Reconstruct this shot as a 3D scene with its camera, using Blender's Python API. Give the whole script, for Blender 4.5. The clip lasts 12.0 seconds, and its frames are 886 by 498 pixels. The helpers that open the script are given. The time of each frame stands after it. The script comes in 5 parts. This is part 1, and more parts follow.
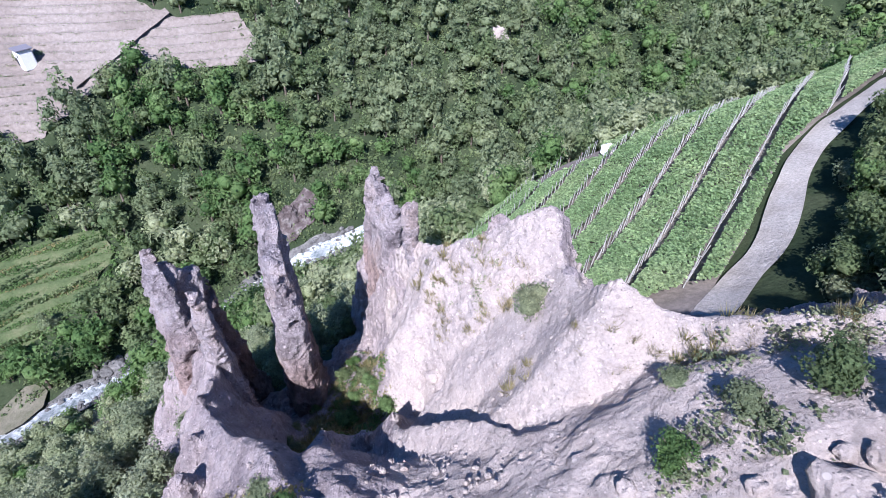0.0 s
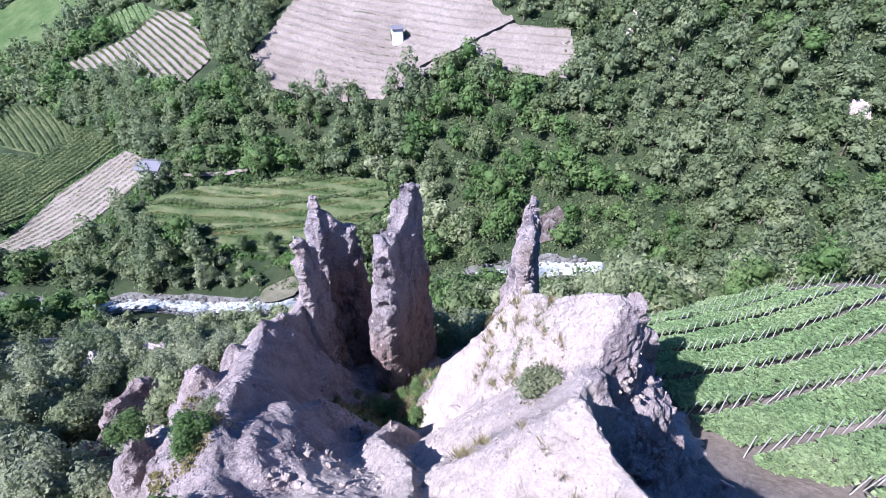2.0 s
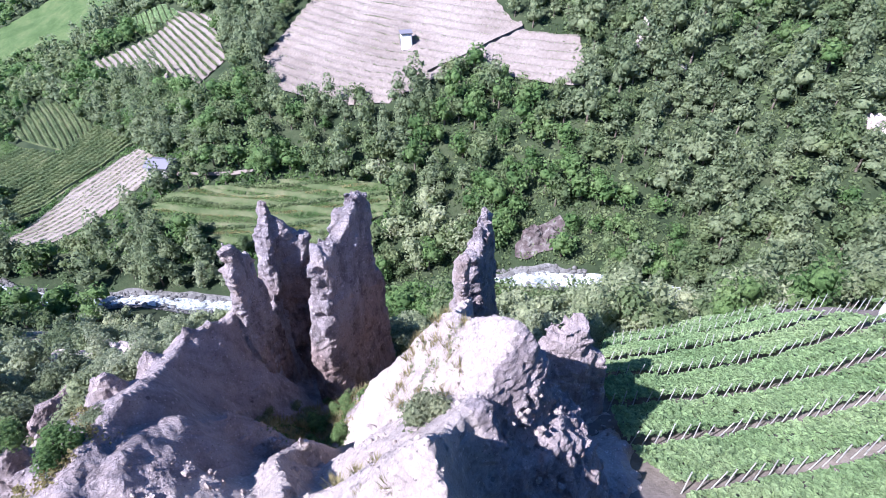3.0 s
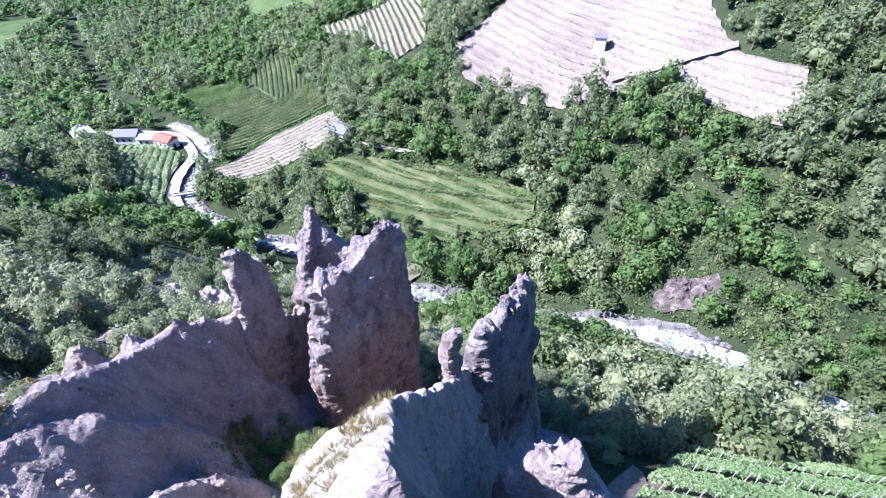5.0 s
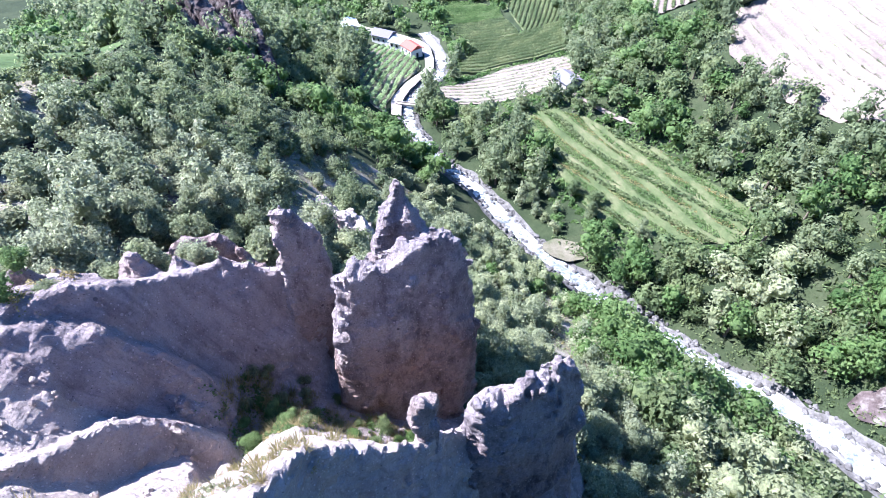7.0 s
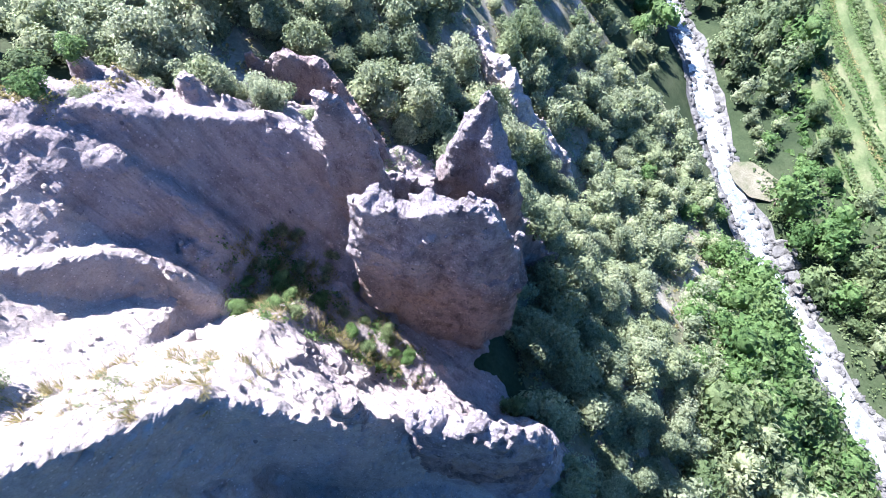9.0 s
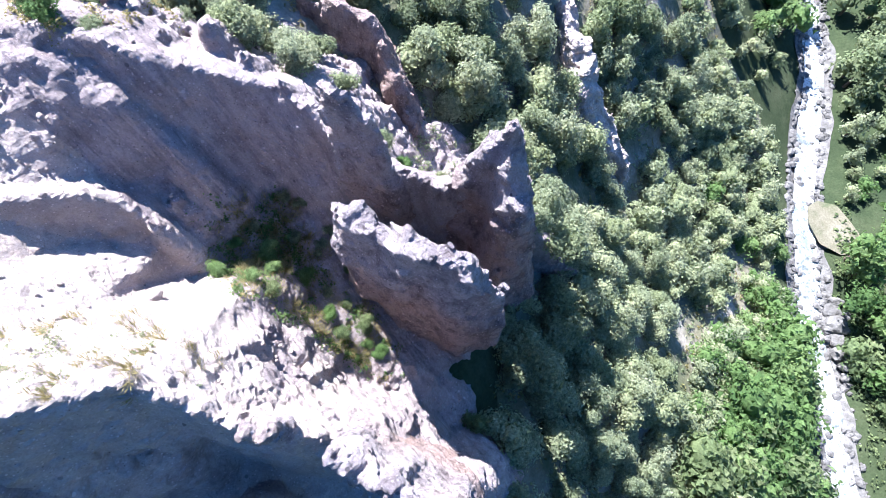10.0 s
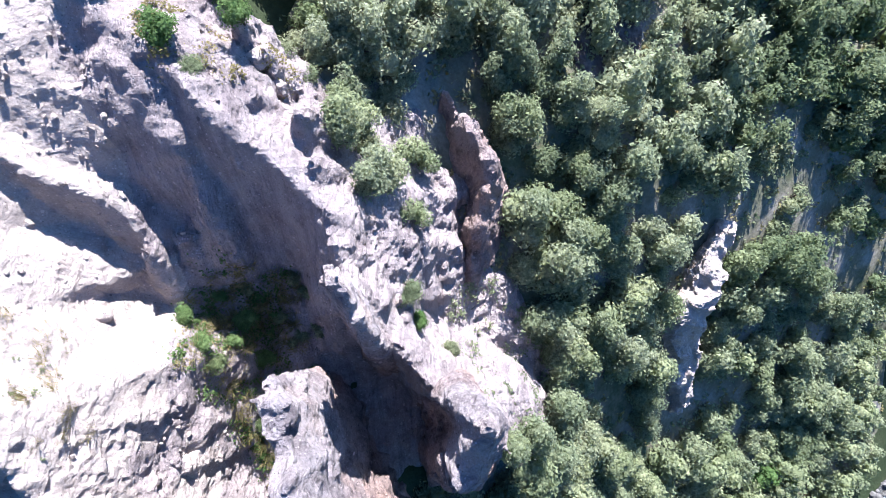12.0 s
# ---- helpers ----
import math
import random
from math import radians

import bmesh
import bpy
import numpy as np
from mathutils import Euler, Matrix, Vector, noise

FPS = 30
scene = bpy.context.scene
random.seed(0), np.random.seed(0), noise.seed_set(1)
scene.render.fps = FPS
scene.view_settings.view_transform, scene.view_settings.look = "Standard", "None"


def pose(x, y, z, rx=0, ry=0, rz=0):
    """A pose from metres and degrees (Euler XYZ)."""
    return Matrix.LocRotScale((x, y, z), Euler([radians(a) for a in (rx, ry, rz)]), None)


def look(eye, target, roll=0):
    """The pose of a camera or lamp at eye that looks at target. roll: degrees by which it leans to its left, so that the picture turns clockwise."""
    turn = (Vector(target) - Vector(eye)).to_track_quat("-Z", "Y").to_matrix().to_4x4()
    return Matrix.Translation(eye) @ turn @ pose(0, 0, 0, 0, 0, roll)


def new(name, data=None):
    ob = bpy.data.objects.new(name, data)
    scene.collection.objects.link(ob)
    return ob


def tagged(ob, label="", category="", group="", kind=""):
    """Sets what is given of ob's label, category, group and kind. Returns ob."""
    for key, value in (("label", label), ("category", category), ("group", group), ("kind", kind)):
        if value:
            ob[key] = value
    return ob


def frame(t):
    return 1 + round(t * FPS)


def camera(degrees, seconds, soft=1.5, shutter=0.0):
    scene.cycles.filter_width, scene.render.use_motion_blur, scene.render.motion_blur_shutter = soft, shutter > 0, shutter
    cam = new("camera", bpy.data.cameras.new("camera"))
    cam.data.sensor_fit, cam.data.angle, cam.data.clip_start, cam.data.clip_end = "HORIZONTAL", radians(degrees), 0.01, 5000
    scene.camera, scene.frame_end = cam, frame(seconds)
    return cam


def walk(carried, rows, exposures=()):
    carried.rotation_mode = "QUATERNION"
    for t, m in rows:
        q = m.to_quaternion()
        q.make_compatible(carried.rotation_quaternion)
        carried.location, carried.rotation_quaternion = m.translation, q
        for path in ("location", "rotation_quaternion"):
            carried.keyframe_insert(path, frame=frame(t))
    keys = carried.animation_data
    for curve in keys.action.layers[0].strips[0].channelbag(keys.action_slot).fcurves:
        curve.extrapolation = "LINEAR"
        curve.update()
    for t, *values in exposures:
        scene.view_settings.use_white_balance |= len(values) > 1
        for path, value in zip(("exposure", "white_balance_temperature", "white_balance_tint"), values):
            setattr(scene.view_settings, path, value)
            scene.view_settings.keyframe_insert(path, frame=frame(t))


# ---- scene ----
cam = camera(79.5, 12.0, soft=0.4)
METRES, EYE, TILT, LEAN, TURN = 70.0, 80.0, -40.3, 0.0, 0.0
ROWS = [
    (0.0, 0.0, 0.0, 0.0, -0.0, -0.0, 0.0),
    (0.5, 0.0389, 0.0049, 0.003, 9.16, -0.52, -7.36),
    (1.0, 0.0758, 0.0152, 0.0095, 15.88, -0.24, -12.49),
    (1.5, 0.1088, 0.0306, 0.0219, 25.14, -2.29, -19.18),
    (2.0, 0.1398, 0.0501, 0.0377, 30.69, -4.14, -22.61),
    (2.5, 0.1667, 0.0732, 0.0554, 30.68, -3.89, -22.46),
    (3.0, 0.1887, 0.1002, 0.0745, 33.53, -4.86, -24.24),
    (3.5, 0.2055, 0.1288, 0.0976, 40.1, -7.72, -28.01),
    (5.5, 0.2035, 0.2474, 0.2082, 64.76, -22.68, -36.94),
    (6.0, 0.1853, 0.2756, 0.233, 74.0, -28.82, -38.8),
    (6.5, 0.1616, 0.3017, 0.255, 84.12, -36.72, -39.81),
    (7.0, 0.1323, 0.3246, 0.2747, 94.51, -47.47, -39.85),
    (7.5, 0.0978, 0.3436, 0.2906, 103.95, -59.7, -38.94),
    (9.5, -0.0704, 0.3659, 0.3089, 138.12, -97.81, -28.28),
    (10.0, -0.1126, 0.3557, 0.3007, 145.88, -104.57, -24.25),
    (10.5, -0.1514, 0.3389, 0.2879, 153.65, -107.61, -19.62),
    (11.0, -0.1856, 0.3187, 0.2704, 161.39, -110.0, -14.45),
    (11.5, -0.2145, 0.2927, 0.2493, 169.26, -112.01, -8.83),
    (12.0, -0.2367, 0.2632, 0.2263, 177.1, -112.97, -2.68),
]
walk(cam, [(t, pose(0, 0, EYE, TILT, LEAN, TURN) @ pose(METRES * x, METRES * y, METRES * z, 90 + pitch, roll, yaw)) for t, x, y, z, yaw, pitch, roll in ROWS], exposures=[(0.0, 1.28, 5100, 18), (3.5, 1.76, 5100, 21), (5.5, 2.0, 5050, 20), (7.5, 2.33, 5150, 18), (9.5, 2.5, 5250, 14), (12.0, 2.14, 5300, 12)])

# ---- light ----
SUN_AZ, SUN_EL, SUN_POWER, SKY_POWER = 193.0, 47.0, 5.3, 0.07
sun = new("sun", bpy.data.lights.new("sun", "SUN"))
sun.data.energy, sun.data.angle, sun.data.color = SUN_POWER, radians(0.53), (1.0, 0.905, 0.79)
sun_way = Vector((math.sin(radians(SUN_AZ)) * math.cos(radians(SUN_EL)), math.cos(radians(SUN_AZ)) * math.cos(radians(SUN_EL)), math.sin(radians(SUN_EL))))
sun.matrix_world = look(Vector((0, 0, 300)), Vector((0, 0, 300)) - sun_way)
world = bpy.data.worlds.new("sky")
scene.world = world
world.use_nodes = True
sky = world.node_tree.nodes.new("ShaderNodeTexSky")
sky.sky_type, sky.sun_disc, sky.sun_elevation, sky.sun_rotation = "NISHITA", False, radians(SUN_EL), radians(SUN_AZ)
sky.ozone_density = 7.0
deep = world.node_tree.nodes.new("ShaderNodeHueSaturation")
deep.inputs["Saturation"].default_value = 1.2
world.node_tree.links.new(sky.outputs[0], deep.inputs["Color"])
world.node_tree.links.new(deep.outputs[0], world.node_tree.nodes["Background"].inputs[0])
world.node_tree.nodes["Background"].inputs[1].default_value = SKY_POWER

# ---- noise ----
_TABLE = np.random.RandomState(7).rand(4096).astype(np.float32) * 2 - 1


def vnoise(x, y, z, scale, seed=0):
    """Smooth noise in -1..1; scale: the size of its lumps in metres."""
    x, y, z = (np.asarray(a, np.float32) / scale + 97.3 + 13.7 * seed for a in (x, y, z))
    xi, yi, zi = (np.floor(a).astype(np.int64) for a in (x, y, z))
    u, v, w = (a - b for a, b in ((x, xi), (y, yi), (z, zi)))
    u, v, w = (a * a * (3 - 2 * a) for a in (u, v, w))
    total = 0
    for i in (0, 1):
        for j in (0, 1):
            for k in (0, 1):
                h = ((xi + i) * 73856093 ^ (yi + j) * 19349663 ^ (zi + k) * 83492791) & 4095
                total = total + _TABLE[h] * (u if i else 1 - u) * (v if j else 1 - v) * (w if k else 1 - w)
    return total


def crag(x, y, z, seed=0):
    """Broken rock relief in about -1..1: sharp outer edges, flutes and ledges."""
    big = 1 - 2 * np.abs(vnoise(x, y, z * 0.45, 2.3, seed + 1))
    sx, sy = x + 0.5 * vnoise(x, y, z, 1.3, seed + 5), y + 0.5 * vnoise(x, y, z, 1.3, seed + 6)
    flute = 1 - 2 * np.abs(vnoise(sx, sy, z * 0.35, 1.0, seed + 2))
    ledge = vnoise(x * 0.4, y * 0.4, z, 0.8, seed + 3)
    knob = 1 - 2 * np.abs(vnoise(x, y, z, 0.55, seed + 4))
    return 0.45 * big + 0.25 * flute + 0.12 * ledge + 0.22 * knob - 0.36


# ---- lie of the land ----
# spot heights of the landforms (x, y, z)
RIVER = [(-300, -10, -16), (-179, 18.5, -7), (-139, 2, -2), (-105, 22, -0.5), (-81, 38.6, 0.5), (-58, 58, 2.5), (-34, 79, 5.5), (2, 97, 10), (50, 115, 16), (110, 130, 24)]
FAR_BANK = [(-115, 52, 11), (-101, 36, 2), (-64, 52, 5), (-69, 82, 15), (-89, 82, 19), (-123, 82, 23), (-88, 111, 36.5), (-55, 99, 24), (-22, 108, 23), (-3, 121, 26), (9, 113, 20), (-34, 134, 42), (14, 135, 35), (0, 250, 105), (-110, 240, 95), (120, 230, 90), (-220, 150, 45)]
NEAR_BANK = [(-46, -6, 43), (-35, -10, 48), (-54, 3, 34), (-31, 5, 45), (-23, 4, 48), (-37, 17.5, 32), (-40, 11, 36), (-39, 22, 26), (-41, 33, 17), (-26, 36, 27), (-14, 44, 29), (-29, 53, 18), (-21, 61, 14), (-24, 18, 40), (-80, 6, 20), (-100, 4, 8), (-121, -21, 13), (-129, -36, 24), (-112, -42, 30), (-20, -60, 60), (-60, -38, 47), (-95, -88, 6), (-170, -80, 0), (-240, -140, -14), (-330, -60, -16)]
VINES = [(15, 29, 51), (16, 44, 46), (9, 58, 37), (17, 63, 42), (21, 60, 45), (20, 27, 52.5), (32, 43, 54), (43, 50.5, 56), (58, 70, 52), (36, 94, 27), (75, 86, 51), (75, 55, 64), (60, 10, 74), (20, -40, 74)]
HOLLOW = [(-5.5, 18, 49.5), (-5.8, 24, 46), (-8, 30, 43), (-1, 11.7, 57.0), (-1.6, 10, 58.6), (0.4, 15.2, 53.0), (2.6, 13.6, 56.6), (-2.2, 17.4, 50.5), (-3.4, 10.6, 58.4), (0.5, 8.6, 60.4), (5.2, 9.6, 63.0), (7.8, 8.9, 65.3), (10.3, 7.8, 67.0), (9.3, 11.4, 66.3), (14, 9.5, 67.5), (20, 9, 68.8), (4, 5, 62.8), (12, 2, 66.2), (0, -4, 61), (-2, 6, 61.2), (-10, 2, 54), (13, 20, 54.5), (20, 20, 57), (4, 36, 46), (-2, 40, 40)]
SPOTS = np.array(RIVER + FAR_BANK + NEAR_BANK + VINES + HOLLOW, float)
def _tps(r2):
    return 0.5 * r2 * np.log(r2 + 1e-9)
def _solve(spots, soft=60.0):
    p = spots[:, :2] / 10
    k = _tps(((p[:, None] - p[None]) ** 2).sum(2)) + np.eye(len(p)) * soft / 100
    q = np.c_[np.ones(len(p)), p]
    a = np.block([[k, q], [q.T, np.zeros((3, 3))]])
    return p, np.linalg.solve(a, np.r_[spots[:, 2], 0, 0, 0])
_P, _W = _solve(SPOTS)
def ground_height(x, y):
    x, y = np.broadcast_arrays(np.asarray(x, float), np.asarray(y, float))
    cx, cy = np.clip(x, -340, 260) / 10, np.clip(y, -170, 330) / 10
    z = _W[-3] + _W[-2] * cx + _W[-1] * cy
    for (px, py), w in zip(_P, _W[:-3]):
        z = z + w * _tps((cx - px) ** 2 + (cy - py) ** 2)
    return z


def inside(x, y, poly):
    """Which points lie inside a polygon."""
    x, y = np.asarray(x, float), np.asarray(y, float)
    ok = np.zeros(np.broadcast(x, y).shape, bool)
    for (x0, y0), (x1, y1) in zip(poly, poly[1:] + poly[:1]):
        if y0 != y1:
            ok ^= ((y0 > y) != (y1 > y)) & (x < (x1 - x0) * (y - y0) / (y1 - y0) + x0)
    return ok


def along(x, y, line):
    """For points: distance to a polyline, signed (left of its way is plus), and the line's further columns at the nearest place."""
    line = np.array(line, float)
    best, side, cols = np.full(np.shape(x), 1e9), np.zeros(np.shape(x)), [np.zeros(np.shape(x)) for _ in range(line.shape[1] - 2)]
    for a, b in zip(line[:-1], line[1:]):
        d = b[:2] - a[:2]
        t = np.clip(((x - a[0]) * d[0] + (y - a[1]) * d[1]) / (d @ d), 0, 1)
        px, py = x - a[0] - t * d[0], y - a[1] - t * d[1]
        r = np.hypot(px, py)
        near = r < best
        best = np.where(near, r, best)
        side = np.where(near, np.sign(d[0] * py - d[1] * px), side)
        for i, c in enumerate(cols):
            cols[i] = np.where(near, a[2 + i] + t * (b[2 + i] - a[2 + i]), c)
    return best, side, cols


def surface_nets(f, lo, hi, step):
    """A mesh (places, quads) round the region where f(x, y, z) is negative."""
    axes = [np.arange(a, b + step, step) for a, b in zip(lo, hi)]
    v = f(*np.meshgrid(*axes, indexing="ij")).astype(np.float32)
    s = v < 0
    n = [k - 1 for k in v.shape]
    corner = lambda i, j, k: s[i:n[0] + i, j:n[1] + j, k:n[2] + k]
    count = sum(corner(i, j, k).astype(np.int8) for i in (0, 1) for j in (0, 1) for k in (0, 1))
    cells = np.argwhere((count > 0) & (count < 8))
    index = np.full(n, -1, np.int64)
    index[tuple(cells.T)] = np.arange(len(cells))
    place, hits = np.zeros((len(cells), 3)), np.zeros(len(cells))
    quads = []
    for axis in range(3):
        others = [a for a in range(3) if a != axis]
        for p in (0, 1):
            for q in (0, 1):
                off = np.zeros(3, int)
                off[others[0]], off[others[1]] = p, q
                end = off.copy()
                end[axis] = 1
                a, b = v[tuple((cells + off).T)], v[tuple((cells + end).T)]
                cross = (a < 0) != (b < 0)
                t = np.where(cross, a / np.where(cross, a - b, 1), 0)
                pt = off[None].repeat(len(cells), 0).astype(float)
                pt[:, axis] = t
                place += np.where(cross[:, None], pt, 0)
                hits += cross
        sl0, sl1 = [slice(None)] * 3, [slice(None)] * 3
        sl0[axis], sl1[axis] = slice(0, -1), slice(1, None)
        change = s[tuple(sl0)] != s[tuple(sl1)]
        edges = np.argwhere(change)
        keep = np.all([(edges[:, o] > 0) & (edges[:, o] < n[o]) for o in others], axis=0)
        edges = edges[keep]
        inner = s[tuple(edges.T)]
        ring = []
        for p, q in ((-1, -1), (0, -1), (0, 0), (-1, 0)):
            c = edges.copy()
            c[:, others[0]] += p
            c[:, others[1]] += q
            ring.append(index[tuple(c.T)])
        ring = np.stack(ring, 1)
        flip = ~inner if axis != 1 else inner
        ring[flip] = ring[flip][:, ::-1]
        quads.append(ring)
    place = (cells + place / hits[:, None]) * step + np.array(lo)
    return place, np.concatenate(quads)


def mesh_from(name, verts, faces, material, smooth=True):
    """A mesh from arrays; faces all of one size."""
    faces = np.asarray(faces, np.int32)
    used = np.unique(faces)
    back = np.zeros(len(verts), np.int32)
    back[used] = np.arange(len(used))
    verts, faces = np.asarray(verts, np.float32)[used], back[faces]
    me = bpy.data.meshes.new(name)
    me.vertices.add(len(verts))
    me.vertices.foreach_set("co", verts.ravel())
    k = faces.shape[1]
    me.loops.add(faces.size)
    me.loops.foreach_set("vertex_index", faces.ravel())
    me.polygons.add(len(faces))
    me.polygons.foreach_set("loop_start", np.arange(0, faces.size, k, dtype=np.int32))
    me.polygons.foreach_set("use_smooth", np.broadcast_to(smooth, len(faces)).copy())
    me.update(calc_edges=True)
    me.materials.append(material)
    return me


def whole(place, quads, share=0.06):
    """The quads of a mesh without its small loose pieces."""
    label = np.arange(len(place))
    while True:
        low = label.copy()
        least = label[quads].min(1)
        for k in range(4):
            np.minimum.at(low, quads[:, k], least)
        low = low[low]
        if (low == label).all():
            break
        label = low
    count = np.bincount(label[quads[:, 0]], minlength=len(place))
    return quads[count[label[quads[:, 0]]] > share * len(quads)]


def refined(place, quads, strength, seed=0):
    """The mesh with each quad cut in four and its surface broken up by lumps, chips and pits; strength(x, y, z): how rough, about 0 to 1."""
    n, m = len(place), len(quads)
    e = np.sort(np.stack([quads, np.roll(quads, -1, 1)], -1).reshape(-1, 2), 1).astype(np.int64)
    key, back = np.unique(e[:, 0] * n + e[:, 1], return_inverse=True)
    mid = (place[key // n] + place[key % n]) / 2
    back = back.reshape(m, 4) + n
    centre = np.arange(m) + n + len(key)
    place = np.vstack([place, mid, place[quads].mean(1)])
    quads = np.concatenate([np.stack([quads[:, k], back[:, k], centre, back[:, k - 1]], 1) for k in range(4)])
    q = place[quads]
    face = np.cross(q[:, 2] - q[:, 0], q[:, 3] - q[:, 1])
    normal = np.zeros_like(place)
    for k in range(4):
        for c in range(3):
            normal[:, c] += np.bincount(quads[:, k], face[:, c], len(place))
    normal /= np.linalg.norm(normal, axis=1)[:, None] + 1e-9
    x, y, z = place.T
    lump = 0.5 - np.abs(vnoise(x, y, z, 0.75, seed + 31))
    block = 0.5 - np.abs(vnoise(x + 0.2 * vnoise(x, y, z, 0.5, seed + 35), y, z * 1.3, 0.4, seed + 32))
    chip = vnoise(x, y, z, 0.2, seed + 33)
    pit = np.maximum(vnoise(x, y, z * 1.4, 0.5, seed + 34) - 0.35, 0)
    d = 0.13 * lump + 0.1 * block + 0.05 * chip - 0.32 * pit
    return place + normal * (d * strength(x, y, z))[:, None], quads


# ---- materials ----
def material(name, rough=0.9, metal=0.0, specular=0.3):
    m = bpy.data.materials.new(name)
    m.use_nodes = True
    b = m.node_tree.nodes["Principled BSDF"]
    b.inputs["Roughness"].default_value, b.inputs["Metallic"].default_value = rough, metal
    b.inputs["Specular IOR Level"].default_value = specular
    return m, m.node_tree, b


def add(tree, kind, **values):
    n = tree.nodes.new(kind)
    for key, value in values.items():
        n.inputs[key.replace("_", " ")].default_value = value
    return n


def noise_node(tree, scale, detail=5, rough=0.6, squash=None):
    geo = tree.nodes.new("ShaderNodeNewGeometry")
    n = add(tree, "ShaderNodeTexNoise", Scale=scale, Detail=detail, Roughness=rough)
    if squash:
        mp = add(tree, "ShaderNodeMapping", Scale=squash)
        tree.links.new(geo.outputs["Position"], mp.inputs[0])
        tree.links.new(mp.outputs[0], n.inputs["Vector"])
    else:
        tree.links.new(geo.outputs["Position"], n.inputs["Vector"])
    return n.outputs[0]


def ramp(tree, fac, stops):
    r = tree.nodes.new("ShaderNodeValToRGB")
    while len(r.color_ramp.elements) < len(stops):
        r.color_ramp.elements.new(0.5)
    for e, (p, c) in zip(r.color_ramp.elements, stops):
        e.position, e.color = p, (*c, 1)
    tree.links.new(fac, r.inputs[0])
    return r.outputs[0]


def mixed(tree, fac, a, b, mode="MIX"):
    m = tree.nodes.new("ShaderNodeMix")
    m.data_type, m.blend_type = "RGBA", mode
    for sock, val in ((m.inputs[0], fac), (m.inputs[6], a), (m.inputs[7], b)):
        if isinstance(val, (int, float)):
            sock.default_value = val
        elif isinstance(val, tuple):
            sock.default_value = (*val, 1)
        else:
            tree.links.new(val, sock)
    return m.outputs[2]


def bumped(tree, bsdf, height, strength, distance):
    b = add(tree, "ShaderNodeBump", Strength=strength, Distance=distance)
    tree.links.new(height, b.inputs["Height"])
    tree.links.new(b.outputs[0], bsdf.inputs["Normal"])


def rock_material(name, light, dark, warm, strata=0.0, mottle=0.45, pits=1.0, rills=0.0):
    m, tree, b = material(name, 0.92, 0, 0.2)
    geo = tree.nodes.new("ShaderNodeNewGeometry")
    base = ramp(tree, noise_node(tree, 0.28, 7, 0.68), [(0.32, dark), (0.5, light), (0.7, warm)])
    streak = ramp(tree, noise_node(tree, 0.9, 8, 0.75, (1, 1, 0.5)), [(0.36, (0.42, 0.4, 0.42)), (0.52, (1.0, 1.0, 1.0)), (0.7, (1.12, 1.12, 1.12))])
    fine = ramp(tree, noise_node(tree, 9, 8, 0.8), [(0.36, (0.55, 0.54, 0.55)), (0.5, (0.98, 0.98, 0.98)), (0.64, (1.2, 1.2, 1.2))])
    c = mixed(tree, mottle, base, streak, "MULTIPLY")
    c = mixed(tree, 0.35 + 0.4 * mottle, c, fine, "MULTIPLY")
    for size, low, tone in ((3.1, 0.93, tuple(0.6 * v for v in dark)), (3.4, 0.86, tuple(min(0.62, 1.35 * v) for v in light)), (10.0, 0.85, tuple(0.55 * v for v in dark)), (8.0, 0.75, tuple(min(0.62, 1.3 * v) for v in light))):
        cell = add(tree, "ShaderNodeTexVoronoi", Scale=size, Randomness=1.0)
        tree.links.new(geo.outputs["Position"], cell.inputs["Vector"])
        some = ramp(tree, cell.outputs["Color"], [(low, (0, 0, 0)), (low + 0.02, (1, 1, 1))])
        dot = ramp(tree, cell.outputs["Distance"], [(0.28, (1, 1, 1)), (0.36, (0, 0, 0))])
        c = mixed(tree, mixed(tree, 1.0, some, dot, "MULTIPLY"), c, tone)
    if strata:
        part_z = tree.nodes.new("ShaderNodeSeparateXYZ")
        tree.links.new(geo.outputs["Position"], part_z.inputs[0])
        sway = tree.nodes.new("ShaderNodeMath")
        sway.operation = "MULTIPLY_ADD"
        tree.links.new(noise_node(tree, 0.3, 5, 0.7), sway.inputs[0])
        sway.inputs[1].default_value = 9.0
        tree.links.new(part_z.outputs[2], sway.inputs[2])
        level = tree.nodes.new("ShaderNodeMapRange")
        level.inputs[1].default_value, level.inputs[2].default_value = 54.5, 59.0
        tree.links.new(sway.outputs[0], level.inputs[0])
        c = mixed(tree, level.outputs[0], mixed(tree, strata, c, (0.85, 0.68, 0.58), "MULTIPLY"), c)
    warp = add(tree, "ShaderNodeTexNoise", Scale=1.1, Detail=6, Roughness=0.7)
    tree.links.new(geo.outputs["Position"], warp.inputs["Vector"])
    shift = tree.nodes.new("ShaderNodeVectorMath")
    shift.operation = "MULTIPLY_ADD"
    tree.links.new(warp.outputs["Color"], shift.inputs[0])
    shift.inputs[1].default_value = (1.1, 1.1, 1.1)
    tree.links.new(geo.outputs["Position"], shift.inputs[2])
    block = add(tree, "ShaderNodeTexVoronoi", Scale=1.3, Randomness=1.0)
    chip = add(tree, "ShaderNodeTexVoronoi", Scale=4.2, Randomness=1.0)
    for v in (block, chip):
        tree.links.new(shift.outputs[0], v.inputs["Vector"])

    def scaled(out, k, plus=None):
        n = tree.nodes.new("ShaderNodeMath")
        n.operation = "MULTIPLY_ADD"
        tree.links.new(out, n.inputs[0])
        n.inputs[1].default_value = k
        if plus:
            tree.links.new(plus, n.inputs[2])
        else:
            n.inputs[2].default_value = 0
        return n.outputs[0]
